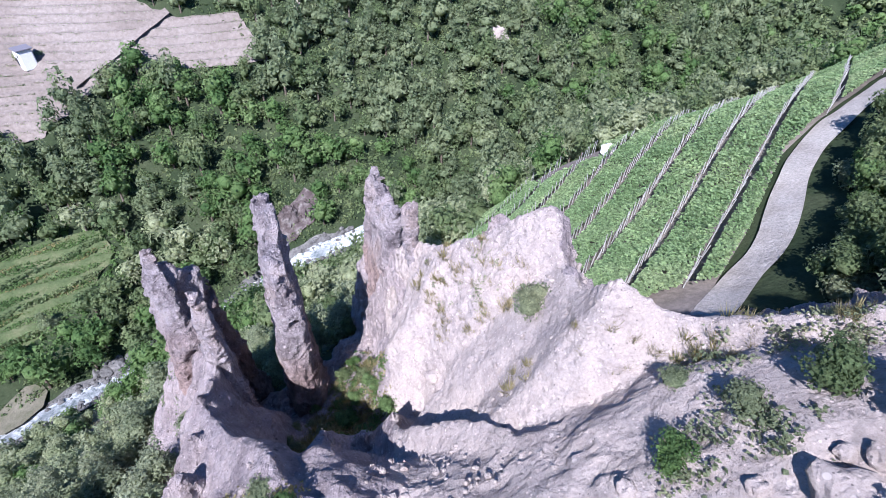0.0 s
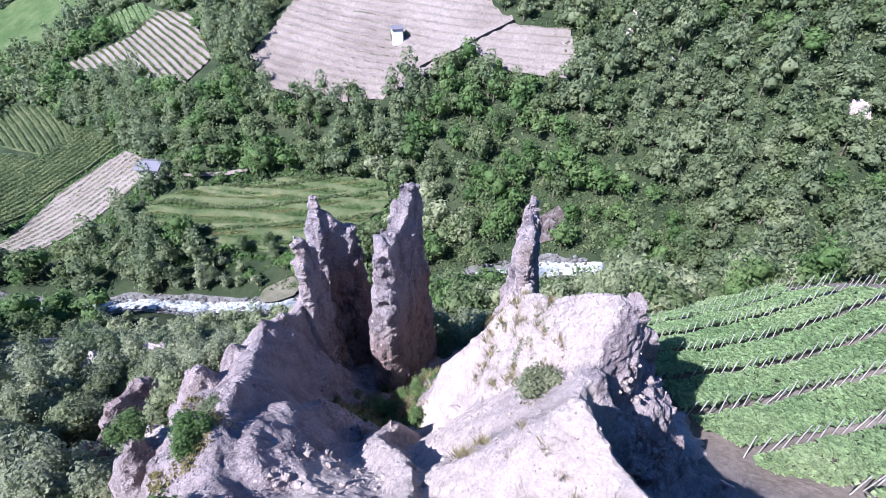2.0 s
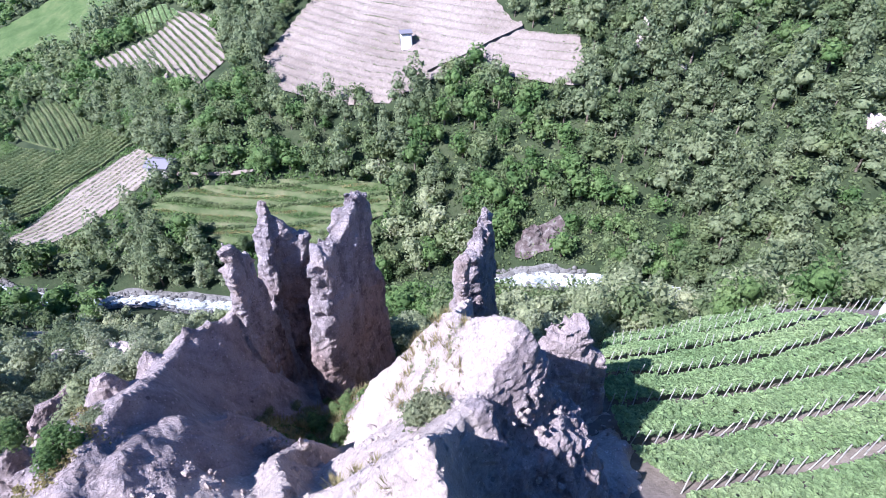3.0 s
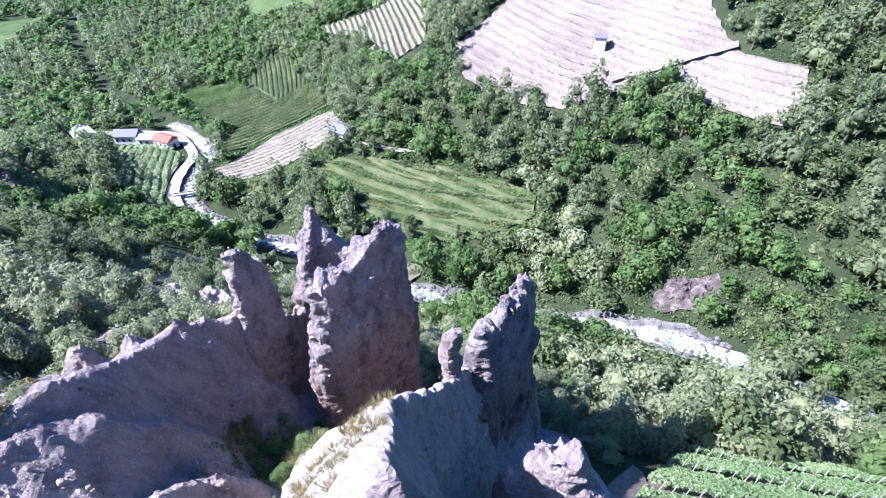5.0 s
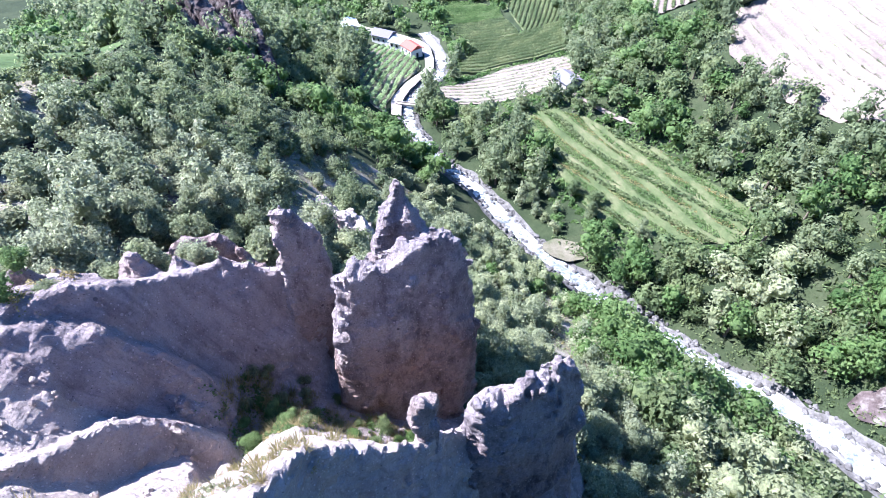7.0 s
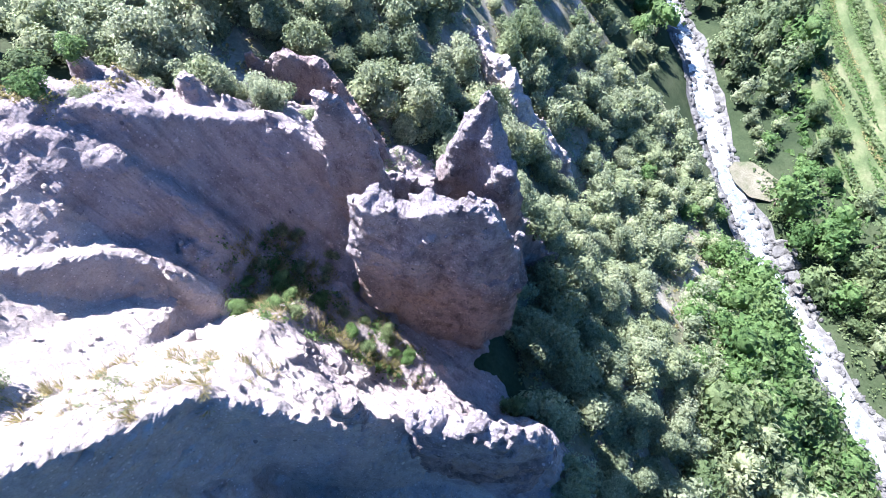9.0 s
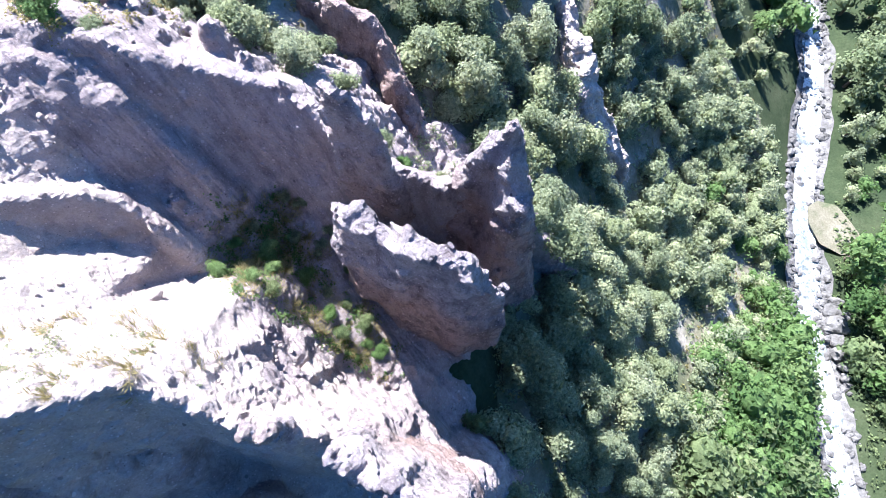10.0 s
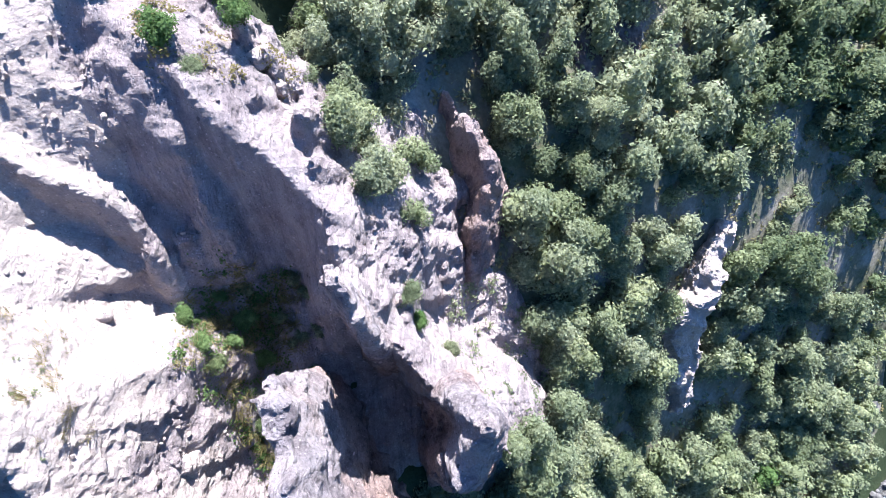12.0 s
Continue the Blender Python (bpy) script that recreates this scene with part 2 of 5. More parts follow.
    h = scaled(noise_node(tree, 1.5, 10, 0.78, (0.6, 0.6, 1.8)), 1.6)
    if rills:
        turned = add(tree, "ShaderNodeMapping", Rotation=(0, 0, radians(30)), Scale=(1.5, 0.16, 0.16))
        tree.links.new(geo.outputs["Position"], turned.inputs[0])
        rill = add(tree, "ShaderNodeTexNoise", Scale=1.4, Detail=7, Roughness=0.65)
        tree.links.new(turned.outputs[0], rill.inputs["Vector"])
        h = scaled(rill.outputs[0], 2.2 * rills, h)
        c = mixed(tree, 0.55 * rills, c, ramp(tree, rill.outputs[0], [(0.36, (0.62, 0.6, 0.62)), (0.5, (1, 1, 1)), (0.66, (1.15, 1.14, 1.12))]), "MULTIPLY")
    h = scaled(block.outputs["Distance"], -0.8 * pits, h)
    h = scaled(chip.outputs["Distance"], -0.35 * pits, h)
    tree.links.new(c, b.inputs["Base Color"])
    bumped(tree, b, h, 1.0, 0.3 * pits + 0.04)
    return m


ROCK = rock_material("moraine_rock", (0.475, 0.395, 0.346), (0.375, 0.315, 0.285), (0.49, 0.402, 0.342), 0.0, 0.4, 0.62)
# darker copy of moraine_rock: painted shade in the west, reddish rock on the cliff
ROCK_WEST = rock_material("shaded_and_reddish_moraine", (0.41, 0.34, 0.322), (0.29, 0.238, 0.232), (0.42, 0.335, 0.3), 0.0, 0.5, 0.8, 1.0)
ROCK_DARK = rock_material("weathered_pinnacle_rock", (0.42, 0.36, 0.352), (0.22, 0.185, 0.19), (0.44, 0.345, 0.3), 0.75, 0.9, 1.1)


def soil_material(name, a, b_, c_, scale=0.12, fine=3.0):
    m, tree, b = material(name, 0.95, 0, 0.1)
    base = ramp(tree, noise_node(tree, scale, 6, 0.65), [(0.35, a), (0.5, b_), (0.68, c_)])
    grain = ramp(tree, noise_node(tree, fine, 6, 0.75), [(0.3, (0.55, 0.55, 0.52)), (0.65, (1.1, 1.1, 1.1))])
    tree.links.new(mixed(tree, 0.85, base, grain, "MULTIPLY"), b.inputs["Base Color"])
    bumped(tree, b, noise_node(tree, fine * 0.7, 6, 0.7), 0.7, 0.2)
    return m


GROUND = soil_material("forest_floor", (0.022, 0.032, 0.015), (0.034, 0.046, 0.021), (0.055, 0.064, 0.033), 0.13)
DRY_SLOPE = soil_material("dry_grass_slope", (0.085, 0.095, 0.05), (0.18, 0.165, 0.115), (0.34, 0.3, 0.26), 0.16)
MEADOW = soil_material("meadow_grass", (0.055, 0.075, 0.031), (0.082, 0.101, 0.043), (0.136, 0.136, 0.072), 0.22, 2.6)
LUSH = soil_material("lush_meadow_grass", (0.05, 0.08, 0.026), (0.07, 0.105, 0.036), (0.105, 0.13, 0.052), 0.1, 1.6)
BARE = soil_material("pale_bare_soil", (0.165, 0.136, 0.116), (0.205, 0.17, 0.146), (0.236, 0.2, 0.173), 0.06, 1.5)
TRACK = soil_material("pale_gravel", (0.28, 0.245, 0.215), (0.35, 0.31, 0.275), (0.39, 0.35, 0.31), 0.3, 5.0)
STONY = soil_material("river_stones", (0.085, 0.08, 0.074), (0.135, 0.127, 0.12), (0.2, 0.188, 0.176), 0.9, 6.0)
SAND = soil_material("dry_sand", (0.085, 0.095, 0.05), (0.14, 0.128, 0.088), (0.19, 0.168, 0.125), 0.25, 4.0)
# landslip colour, which also serves as the shade tone of the far rocks
SLIP_SHADE = soil_material("reddish_scree_and_shaded_rock", (0.05, 0.038, 0.036), (0.1, 0.078, 0.074), (0.22, 0.195, 0.18), 0.6, 3.0)
WALLING = soil_material("dry_stone", (0.3, 0.27, 0.25), (0.4, 0.37, 0.34), (0.46, 0.42, 0.38), 0.5, 3.0)


def leaf_material(name, a, b_, c_):
    m, tree, b = material(name, 0.6, 0, 0.22)
    geo = tree.nodes.new("ShaderNodeNewGeometry")
    base = ramp(tree, noise_node(tree, 0.16, 2, 0.5), [(0.33, a), (0.5, b_), (0.68, c_)])
    leafy = ramp(tree, geo.outputs["Random Per Island"], [(0.0, (0.78, 0.8, 0.74)), (1.0, (1.22, 1.2, 1.15))])
    c = mixed(tree, 1.0, base, leafy, "MULTIPLY")
    speck = noise_node(tree, 3.0, 6, 0.8)
    c = mixed(tree, 0.7, c, ramp(tree, speck, [(0.38, (0.5, 0.52, 0.5)), (0.6, (1.45, 1.45, 1.42))]), "MULTIPLY")
    bumped(tree, b, speck, 0.9, 0.3)
    tree.links.new(c, b.inputs["Base Color"])
    t = tree.nodes.new("ShaderNodeBsdfTranslucent")
    tree.links.new(c, t.inputs[0])
    mix = tree.nodes.new("ShaderNodeMixShader")
    mix.inputs[0].default_value = 0.55
    tree.links.new(b.outputs[0], mix.inputs[1])
    tree.links.new(t.outputs[0], mix.inputs[2])
    tree.links.new(mix.outputs[0], tree.nodes["Material Output"].inputs["Surface"])
    return m


LEAF_OAK = leaf_material("oak_leaves", (0.125, 0.17, 0.078), (0.178, 0.225, 0.105), (0.25, 0.285, 0.142))
LEAF_BRIGHT = leaf_material("bright_leaves", (0.094, 0.163, 0.054), (0.146, 0.225, 0.077), (0.211, 0.284, 0.116))
LEAF_PINE = leaf_material("pine_needles", (0.158, 0.198, 0.108), (0.212, 0.25, 0.138), (0.275, 0.31, 0.178))
LEAF_DRY = leaf_material("dry_scrub_leaves", (0.205, 0.24, 0.142), (0.27, 0.3, 0.18), (0.36, 0.36, 0.228))
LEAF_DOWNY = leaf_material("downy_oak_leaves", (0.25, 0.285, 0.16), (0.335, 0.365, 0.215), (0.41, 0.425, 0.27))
LEAF_SCOTS = leaf_material("pale_pine_needles", (0.235, 0.27, 0.168), (0.315, 0.345, 0.22), (0.39, 0.41, 0.28))
LEAF_VINE = leaf_material("vine_leaves", (0.25, 0.35, 0.165), (0.315, 0.415, 0.205), (0.39, 0.47, 0.25))
STRAW = leaf_material("dry_grass_blades", (0.25, 0.23, 0.1), (0.34, 0.29, 0.14), (0.4, 0.34, 0.18))
BARK = soil_material("bark", (0.09, 0.07, 0.055), (0.14, 0.11, 0.085), (0.2, 0.17, 0.14), 1.0, 8.0)
POST = soil_material("weathered_post_wood", (0.34, 0.32, 0.3), (0.42, 0.4, 0.37), (0.5, 0.48, 0.45), 1.0, 8.0)


def water_material():
    m, tree, b = material("rushing_water", 0.12, 0, 0.5)
    foam = noise_node(tree, 1.6, 9, 0.8)
    swell = noise_node(tree, 0.22, 3, 0.5)
    c = ramp(tree, foam, [(0.36, (0.06, 0.075, 0.075)), (0.45, (0.22, 0.235, 0.23)), (0.54, (0.55, 0.55, 0.54))])
    c = mixed(tree, ramp(tree, swell, [(0.5, (0, 0, 0)), (0.68, (0.8, 0.8, 0.8))]), c, (0.075, 0.09, 0.09))
    tree.links.new(c, b.inputs["Base Color"])
    bumped(tree, b, foam, 0.7, 0.3)
    return m


WATER = water_material()

# ---- ground: one sheet to the horizon ----
VALLEY_WAY = [(-420, -40), (-300, -22), (-255, -12), (-207, 8), (-188, 15.3), (-178, 17), (-167, 18.4), (-157, 15.6), (-147, 11.8), (-136, 10), (-124, 12), (-112, 17.5), (-101, 24), (-91, 31.5), (-79.5, 38.8), (-66.5, 46), (-57.5, 54), (-49.5, 62.5), (-41.5, 70), (-35, 78), (-28.6, 83), (-18, 88), (2, 97), (50, 115), (110, 130)]
RIDGE_C = [(24, 10, 69.8, 0.5, 1.1), (14, 11.5, 67.3, 0.5, 1.2), (12.5, 12.3, 66.4, 0.5, 1.3), (11.2, 12.9, 65.6, 0.6, 1.5), (9.9, 13.6, 65.0, 0.8, 1.8), (8.7, 14.3, 64.9, 1.0, 2.8), (7.0, 15.1, 65.7, 1.15, 4.0), (6.1, 17.0, 63.2, 1.25, 3.4), (5.8, 19.4, 62.6, 1.25, 1.95), (5.4, 21.7, 64.4, 1.2, 2.2), (3, 22.8, 62.2, 1.15, 4.0), (0.7, 23.7, 60.2, 1.3, 4.0), (-1.6, 27.7, 57.0, 2.4, 4.0), (-3.0, 29.4, 55.6, 3.2, 4.0), (-3.7, 30.4, 54.2, 3.4, 4.0), (-5.2, 34.4, 51, 4.0, 4.0), (-6.8, 36, 50, 4, 4)]
BUTTRESS = [(5.4, 21.7, 64.2, 2.6, 1.9), (6.3, 22.0, 62.2, 2.6, 1.9), (7.5, 21.8, 59.2, 2.6, 1.9), (8.6, 21.4, 55.5, 2.4, 1.8), (9.4, 21.1, 52.5, 2.4, 1.8)]
PILLAR = [(5.6, 22.4, 62.0, 3, 3), (6.3, 23.2, 60.9, 3, 3), (7.0, 23.6, 57.5, 3, 3), (7.6, 23.9, 53.5, 3, 3)]
RIDGE_WEST = [(1, 2.5, 62.5, 0.5, 0.5), (-5.3, 8.6, 61.0, 0.6, 0.9), (-6.6, 10.2, 60.4, 0.5, 1.6), (-7.6, 11.4, 59.8, 0.8, 2.2), (-9.7, 12.5, 58.2, 0.9, 2.3), (-11.4, 14.3, 57.3, 1.1, 2.3), (-12, 15.6, 57.4, 1.6, 2.4), (-12.5, 17.5, 56.2, 2.0, 3.4), (-13.1, 19.3, 56, 2.2, 6.5), (-14.2, 20.6, 53.2, 2.2, 7.0), (-15.7, 22.0, 51.4, 2.0, 7.0), (-17.1, 23.4, 51, 2.0, 6.0), (-18.2, 24.5, 52, 2.2, 4.0)]
RIB_LONG = [(6, 9.4, 63.6, 0.5, 0.9), (3, 10.9, 61.2, 0.7, 2.0), (0.9, 12.8, 59.1, 0.8, 3.0), (-1.2, 13.6, 57.6, 0.8, 3.2), (-2.1, 14.3, 56.4, 1.0, 3.2), (-2.8, 15.4, 55.1, 1.2, 3.0), (-3.5, 16.5, 52.2, 1.6, 2.6)]
RIB_SHORT = [(-3.4, 8.4, 61.1, 0.8, 0.72), (-4.85, 10.1, 60.2, 1.0, 0.75), (-5.2, 11.7, 58.8, 1.1, 0.85), (-5.7, 13.0, 57.0, 1.2, 1.1), (-5.7, 13.9, 56.4, 1.4, 1.6), (-6.0, 14.6, 53.6, 1.6, 1.8)]
KNOBS = [(-10.9, 10.5, 59.2), (-11.5, 12.8, 58.5), (-12.1, 15.3, 58.4), (-8.4, 6.3, 60.2), (-9.0, 7.2, 59.4), (-5.7, 13.8, 57.1), (-2.7, 15.8, 55.7), (-4.2, 15.0, 55.2), (-1.3, 13.6, 58.0), (-7.5, 11.2, 60.2)]
BARE_ROCK = [(-8, 4), (0, 1), (26, 4), (27, 17), (19, 23), (12, 24), (8.5, 31), (3, 37), (-4, 40), (-9, 38), (-9.5, 30), (-14, 27.5), (-19, 28), (-23, 25), (-26, 20.5), (-21.5, 15.5), (-17, 15), (-13.5, 12), (-11, 7)]


def rock_height(x, y):
    """Height of the bare ridges with the gullies between them."""
    wx, wy = x + 0.3 * vnoise(x, y, 0, 3.4, 1), y + 0.3 * vnoise(x, y, 0, 3.4, 2)
    h = np.full(np.shape(x), -50.0)
    for line in (RIDGE_C, BUTTRESS, PILLAR, RIDGE_WEST, RIB_LONG, RIB_SHORT):
        d, side, (z, left, right) = along(wx, wy, line)
        slope = np.where(side > 0, left, right)
        h = np.maximum(h, z - slope * np.maximum(d - 0.15, 0) - np.where(slope < 0.7, 1.4, 0) * np.maximum(d - 2.2, 0))
    for kx, ky, kz in KNOBS:
        h = np.maximum(h, kz - 2.6 * np.hypot(wx - kx, (wy - ky) * 0.8))
    edge = along(x, y, [(*p, 0) for p in BARE_ROCK + BARE_ROCK[:1]])[0]
    out = np.where(inside(x, y, BARE_ROCK), 0, edge)
    floor = ground_height(x, y) + 0.7 - 1.2 * out
    return np.maximum(h, floor)


def build_ground():
    def spread(a, b, lo, hi, step):
        mid = np.arange(a, b + step, step)
        k = np.arange(1, 26)
        g = step * (1.33 ** k - 1) / 0.33
        return np.r_[(a - g)[::-1][(a - g)[::-1] > lo], mid, (b + g)[(b + g) < hi]]
    xs, ys = spread(-200, 80, -3500, 3500, 1.6), spread(-80, 175, -3500, 3500, 1.6)
    x, y = np.meshgrid(xs, ys, indexing="ij")
    z = ground_height(x, y)
    d = along(x, y, [(*p, 0) for p in VALLEY_WAY])[0]
    z = z - 1.3 * np.exp(-(d / 3.2) ** 2)
    z = z + 0.35 * vnoise(x, y, 0, 9, 3) + 0.2 * vnoise(x, y, 0, 3.5, 4)
    far = np.maximum(np.hypot(x + 60, y - 60) - 420, 0)
    z = z + far * 0.16 * (1 + 0.8 * vnoise(x, y, 0, 420, 5))
    n, k = z.shape
    i = np.arange(n * k).reshape(n, k)
    quads = np.stack([i[:-1, :-1], i[1:, :-1], i[1:, 1:], i[:-1, 1:]], -1).reshape(-1, 4)
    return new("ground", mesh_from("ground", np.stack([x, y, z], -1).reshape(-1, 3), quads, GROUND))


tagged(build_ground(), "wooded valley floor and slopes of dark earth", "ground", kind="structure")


def lie(x, y):
    """Height of whatever ground a thing stands on."""
    return np.maximum(ground_height(x, y) + 0.35 * vnoise(x, y, 0, 9, 3) + 0.2 * vnoise(x, y, 0, 3.5, 4), rock_height(x, y))


def build_ridge():
    def f(x, y, z):
        gx, gy = x[:, :, 0], y[:, :, 0]
        h = rock_height(gx, gy)
        step = gx[1, 0] - gx[0, 0]
        slope = np.hypot(*np.gradient(h, step))
        calm = slope.copy()
        for i in (-3, 0, 3):
            for j in (-3, 0, 3):
                calm = np.minimum(calm, np.roll(slope, (i, j), (0, 1)))
        v = (z - h[:, :, None]) / np.sqrt(1 + np.minimum(slope, 4) ** 2)[:, :, None]
        near = np.abs(v) < 1.6
        a, b, c = x[near], y[near], z[near]
        steep = np.clip((np.broadcast_to(calm[:, :, None], v.shape)[near] - 1.0) / 1.4, 0, 1)
        west = np.clip((-3.5 - a) / 3.5, 0, 1)
        south = np.clip((13.0 - b + 0.25 * a) / 3, 0, 1)
        rough = 0.6 + 0.5 * south + steep
        cliff = np.clip((a - 5.8) / 1.0, 0, 1) * np.clip((b - 17.5) / 1.0, 0, 1)
        bowl = np.clip(1.6 - np.hypot((a + 8.6) / 3.4, (b - 14.4) / 3.4), 0, 1)
        big = np.maximum(np.maximum(np.maximum(steep * 0.8, west * 0.9) * (1 - 0.8 * bowl), 0.35 * south), 1.3 * cliff)
        v[near] -= big * crag(a, b, c, 6) + rough * (0.06 * vnoise(a, b, c, 1.4, 12) + 0.1 * vnoise(a * 0.4, b * 0.4, c, 0.45, 17) + 0.04 * vnoise(a, b, c, 0.5, 8)) + big * 0.16 * (0.5 - np.abs(vnoise(a, b, c * 0.7, 0.45, 15)))
        return v
    place, quads = surface_nets(f, (-27, 0, 34), (27, 42, 72), 0.29)
    c = place[quads].mean(1)
    quads = whole(place, quads[c[:, 2] > ground_height(c[:, 0], c[:, 1]) - 1.0])

    def strength(x, y, z):
        west = np.clip((-2.5 - x) / 3, 0, 1)
        cliff = np.clip((x - 5.6) / 0.8, 0, 1) * np.clip((y - 18.0) / 1.0, 0, 1) * np.clip((27 - y) / 2, 0, 1)
        lip = np.clip((y - 21 + 0.6 * x) / 2, 0, 1)
        bowl = np.clip(1.6 - np.hypot((x + 8.6) / 3.4, (y - 14.4) / 3.4), 0, 1)
        patch = np.clip(0.5 + 1.2 * vnoise(x, y, 0, 3.0, 41), 0, 1)
        return (0.35 + 0.36 * np.maximum(west * (1 - 0.8 * bowl), lip) * (0.5 + 0.5 * patch) + 0.3 * patch * (1 - bowl)) * (1 - cliff) + 1.5 * cliff
    place, quads = refined(place, quads, strength)
    me = mesh_from("rock_ridge", place, quads, ROCK, False)
    me.materials.append(ROCK_WEST)
    c = place[quads].mean(1)
    # west faces take the darker copy, so the slope's shade is partly coloured in
    west_shade = c[:, 0] + 0.25 * (c[:, 1] - 15) * (c[:, 1] < 15) + 1.2 * vnoise(c[:, 0], c[:, 1], c[:, 2], 2.5, 25) < -3.4
    broken = (c[:, 0] > 5.9 + 0.4 * vnoise(c[:, 0], c[:, 1], c[:, 2], 0.8, 26)) & (c[:, 1] > 18.3) & (c[:, 1] < 26)
    me.polygons.foreach_set("material_index", np.where(broken, 1, west_shade.astype(np.int32)))
    return new("rock_ridge", me)


tagged(build_ridge(), "pale eroded moraine ridge with bare gullied slopes", "cliff", kind="structure")


# ---- pinnacles ----
def blade(name, line, base, grow, label, lump=0.3, mat=None, jag=0.5):
    """A rock fin. line: rows of x, y, top height, half thickness at the top; grow: widening per metre downwards."""
    pts = np.array(line)
    reach = pts[:, 3].max() + grow * (pts[:, 2].max() - base) + 0.8
    lo = (pts[:, 0].min() - reach, pts[:, 1].min() - reach, base)
    hi = (pts[:, 0].max() + reach, pts[:, 1].max() + reach, pts[:, 2].max() + 0.8)

    def f(x, y, z):
        gx, gy = x[:, :, 0], y[:, :, 0]
        r, _, (top, half) = along(gx, gy, line)
        r, top, half = r[:, :, None], top[:, :, None], half[:, :, None]
        r = r + 0 * z
        top = top + jag * (0.6 * vnoise(gx, gy, 0, 0.7, 18) + 0.4 * vnoise(gx, gy, 0, 0.35, 19))[:, :, None]
        wide = half + grow * (top - z)
        v = np.maximum(r - wide, (z - top) * 0.8 + 0 * r)
        near = np.abs(v) < 1.5
        a, b, c = x[near], y[near], z[near]
        v[near] -= lump * 2.4 * crag(a, b, c, 9) + 0.2 * (0.5 - np.abs(vnoise(a, b, c * 0.6, 0.42, 11))) + 0.08 * vnoise(a, b, c, 0.3, 12) - np.maximum(vnoise(a + 0.3 * b, b - 0.3 * c, c + 0.3 * a, 0.8, 14) - 0.3, 0) * 0.6
        v[:, :, 0] = 1
        return v
    near = pts[0, 0] > -45 and pts[0, 1] < 60
    place, quads = surface_nets(f, lo, hi, 0.24 if near else 0.45)
    c = place[quads].mean(1)
    quads = whole(place, quads[c[:, 2] > lie(c[:, 0], c[:, 1]) - 1.2])
    if near:
        place, quads = refined(place, quads, lambda x, y, z: 0.75 + 0.5 * vnoise(x, y, z, 1.6, 43), 3)
    ob = new("rock_pinnacle", mesh_from("rock_pinnacle", place, quads, mat or ROCK_DARK, False))
    return tagged(ob, label, "rock pinnacle", "earth pyramids")


blade("wall", [(-9.8, 22.7, 59.0, 0.5), (-10.3, 24.3, 59.2, 0.55), (-10.7, 25.7, 59.4, 0.55), (-11.0, 26.4, 60.3, 0.5), (-11.4, 27.2, 59.9, 0.45), (-11.7, 28.0, 60.7, 0.4), (-12.1, 28.8, 59.7, 0.4), (-12.7, 29.4, 57.8, 0.4), (-13.1, 29.7, 56.6, 0.35)], 42, 0.05, "massive flat-topped wall of purplish grey moraine rock", 0.3)
blade("spire", [(-17.5, 23.4, 55.0, 0.5), (-18.2, 24.4, 57.6, 0.3), (-18.5, 24.8, 60.0, 0.05), (-18.3, 25.3, 57.8, 0.3), (-17.5, 26.8, 55.0, 0.5)], 38, 0.14, "tall pointed grey rock spire with a needle tip", 0.3)
blade("column", [(-12.5, 18.9, 60.6, 0.15), (-13.1, 19.8, 60.3, 0.15), (-13.7, 20.7, 58.4, 0.15)], 46, 0.085, "blunt grey rock column standing on the west ridge", 0.22)
blade("fin", [(-3.75, 30.6, 57.5, 0.5), (-4.1, 31.8, 57.4, 0.5), (-4.5, 32.9, 58.0, 0.4), (-4.9, 33.7, 58.2, 0.3), (-5.15, 34.3, 60.0, 0.1), (-5.45, 34.9, 58.6, 0.15), (-5.9, 35.6, 55.5, 0.4)], 40, 0.09, "stepped grey rock fin ending in a high horn", 0.28, jag=0.35)
blade("stub", [(-2.15, 28.0, 59.7, 0.35), (-2.3, 28.35, 59.6, 0.3)], 52, 0.05, "slim knobbly stub of pale rock on the ridge crest", 0.22)
blade("tooth", [(2.9, 29.4, 53.4, 0.4), (3.5, 30.2, 55.4, 0.5), (4.0, 31.0, 55.9, 0.6), (4.6, 31.7, 56.3, 0.5), (5.2, 32.6, 53.0, 0.5)], 42, 0.17, "rough rock tooth beside the vineyard edge", 0.36, mat=ROCK_WEST, jag=0.8)
blade("scar", [(-18.1, 5.2, 51.4, 0.2), (-19.4, 7.5, 51.4, 0.25), (-20.5, 10.0, 50.8, 0.25), (-19.8, 13.0, 48.5, 0.25), (-19.2, 15.4, 46.0, 0.2)], 36, 0.3, "low bare rock fin among the trees", 0.25, jag=0.3)
blade("gully", [(-42, 10.7, 37.4, 0.5), (-40.6, 14, 36.2, 1.0), (-39, 17.3, 34.6, 1.5), (-39.9, 20, 30.6, 1.1), (-40.6, 24.6, 25.4, 0.5)], 16, 0.2, "narrow sunlit rock rib in a wooded gully", 0.35, mat=ROCK, jag=0.5)
blade("outcrop", [(12.5, 135, 36.6, 0.5), (15.0, 135.5, 36.2, 0.5)], 30, 0.22, "pale rock outcrop in the far wood", 0.6, mat=ROCK)
blade("outcrop", [(-34, 134, 47, 0.7), (-33, 134.5, 44, 0.8)], 38, 0.2, "pale rock outcrop in the far wood", 0.5, mat=ROCK)
blade("outcrop", [(-24, 132, 40, 0.6), (-23, 132.5, 39, 0.6)], 34, 0.2, "pale rock outcrop in the far wood", 0.5, mat=ROCK)

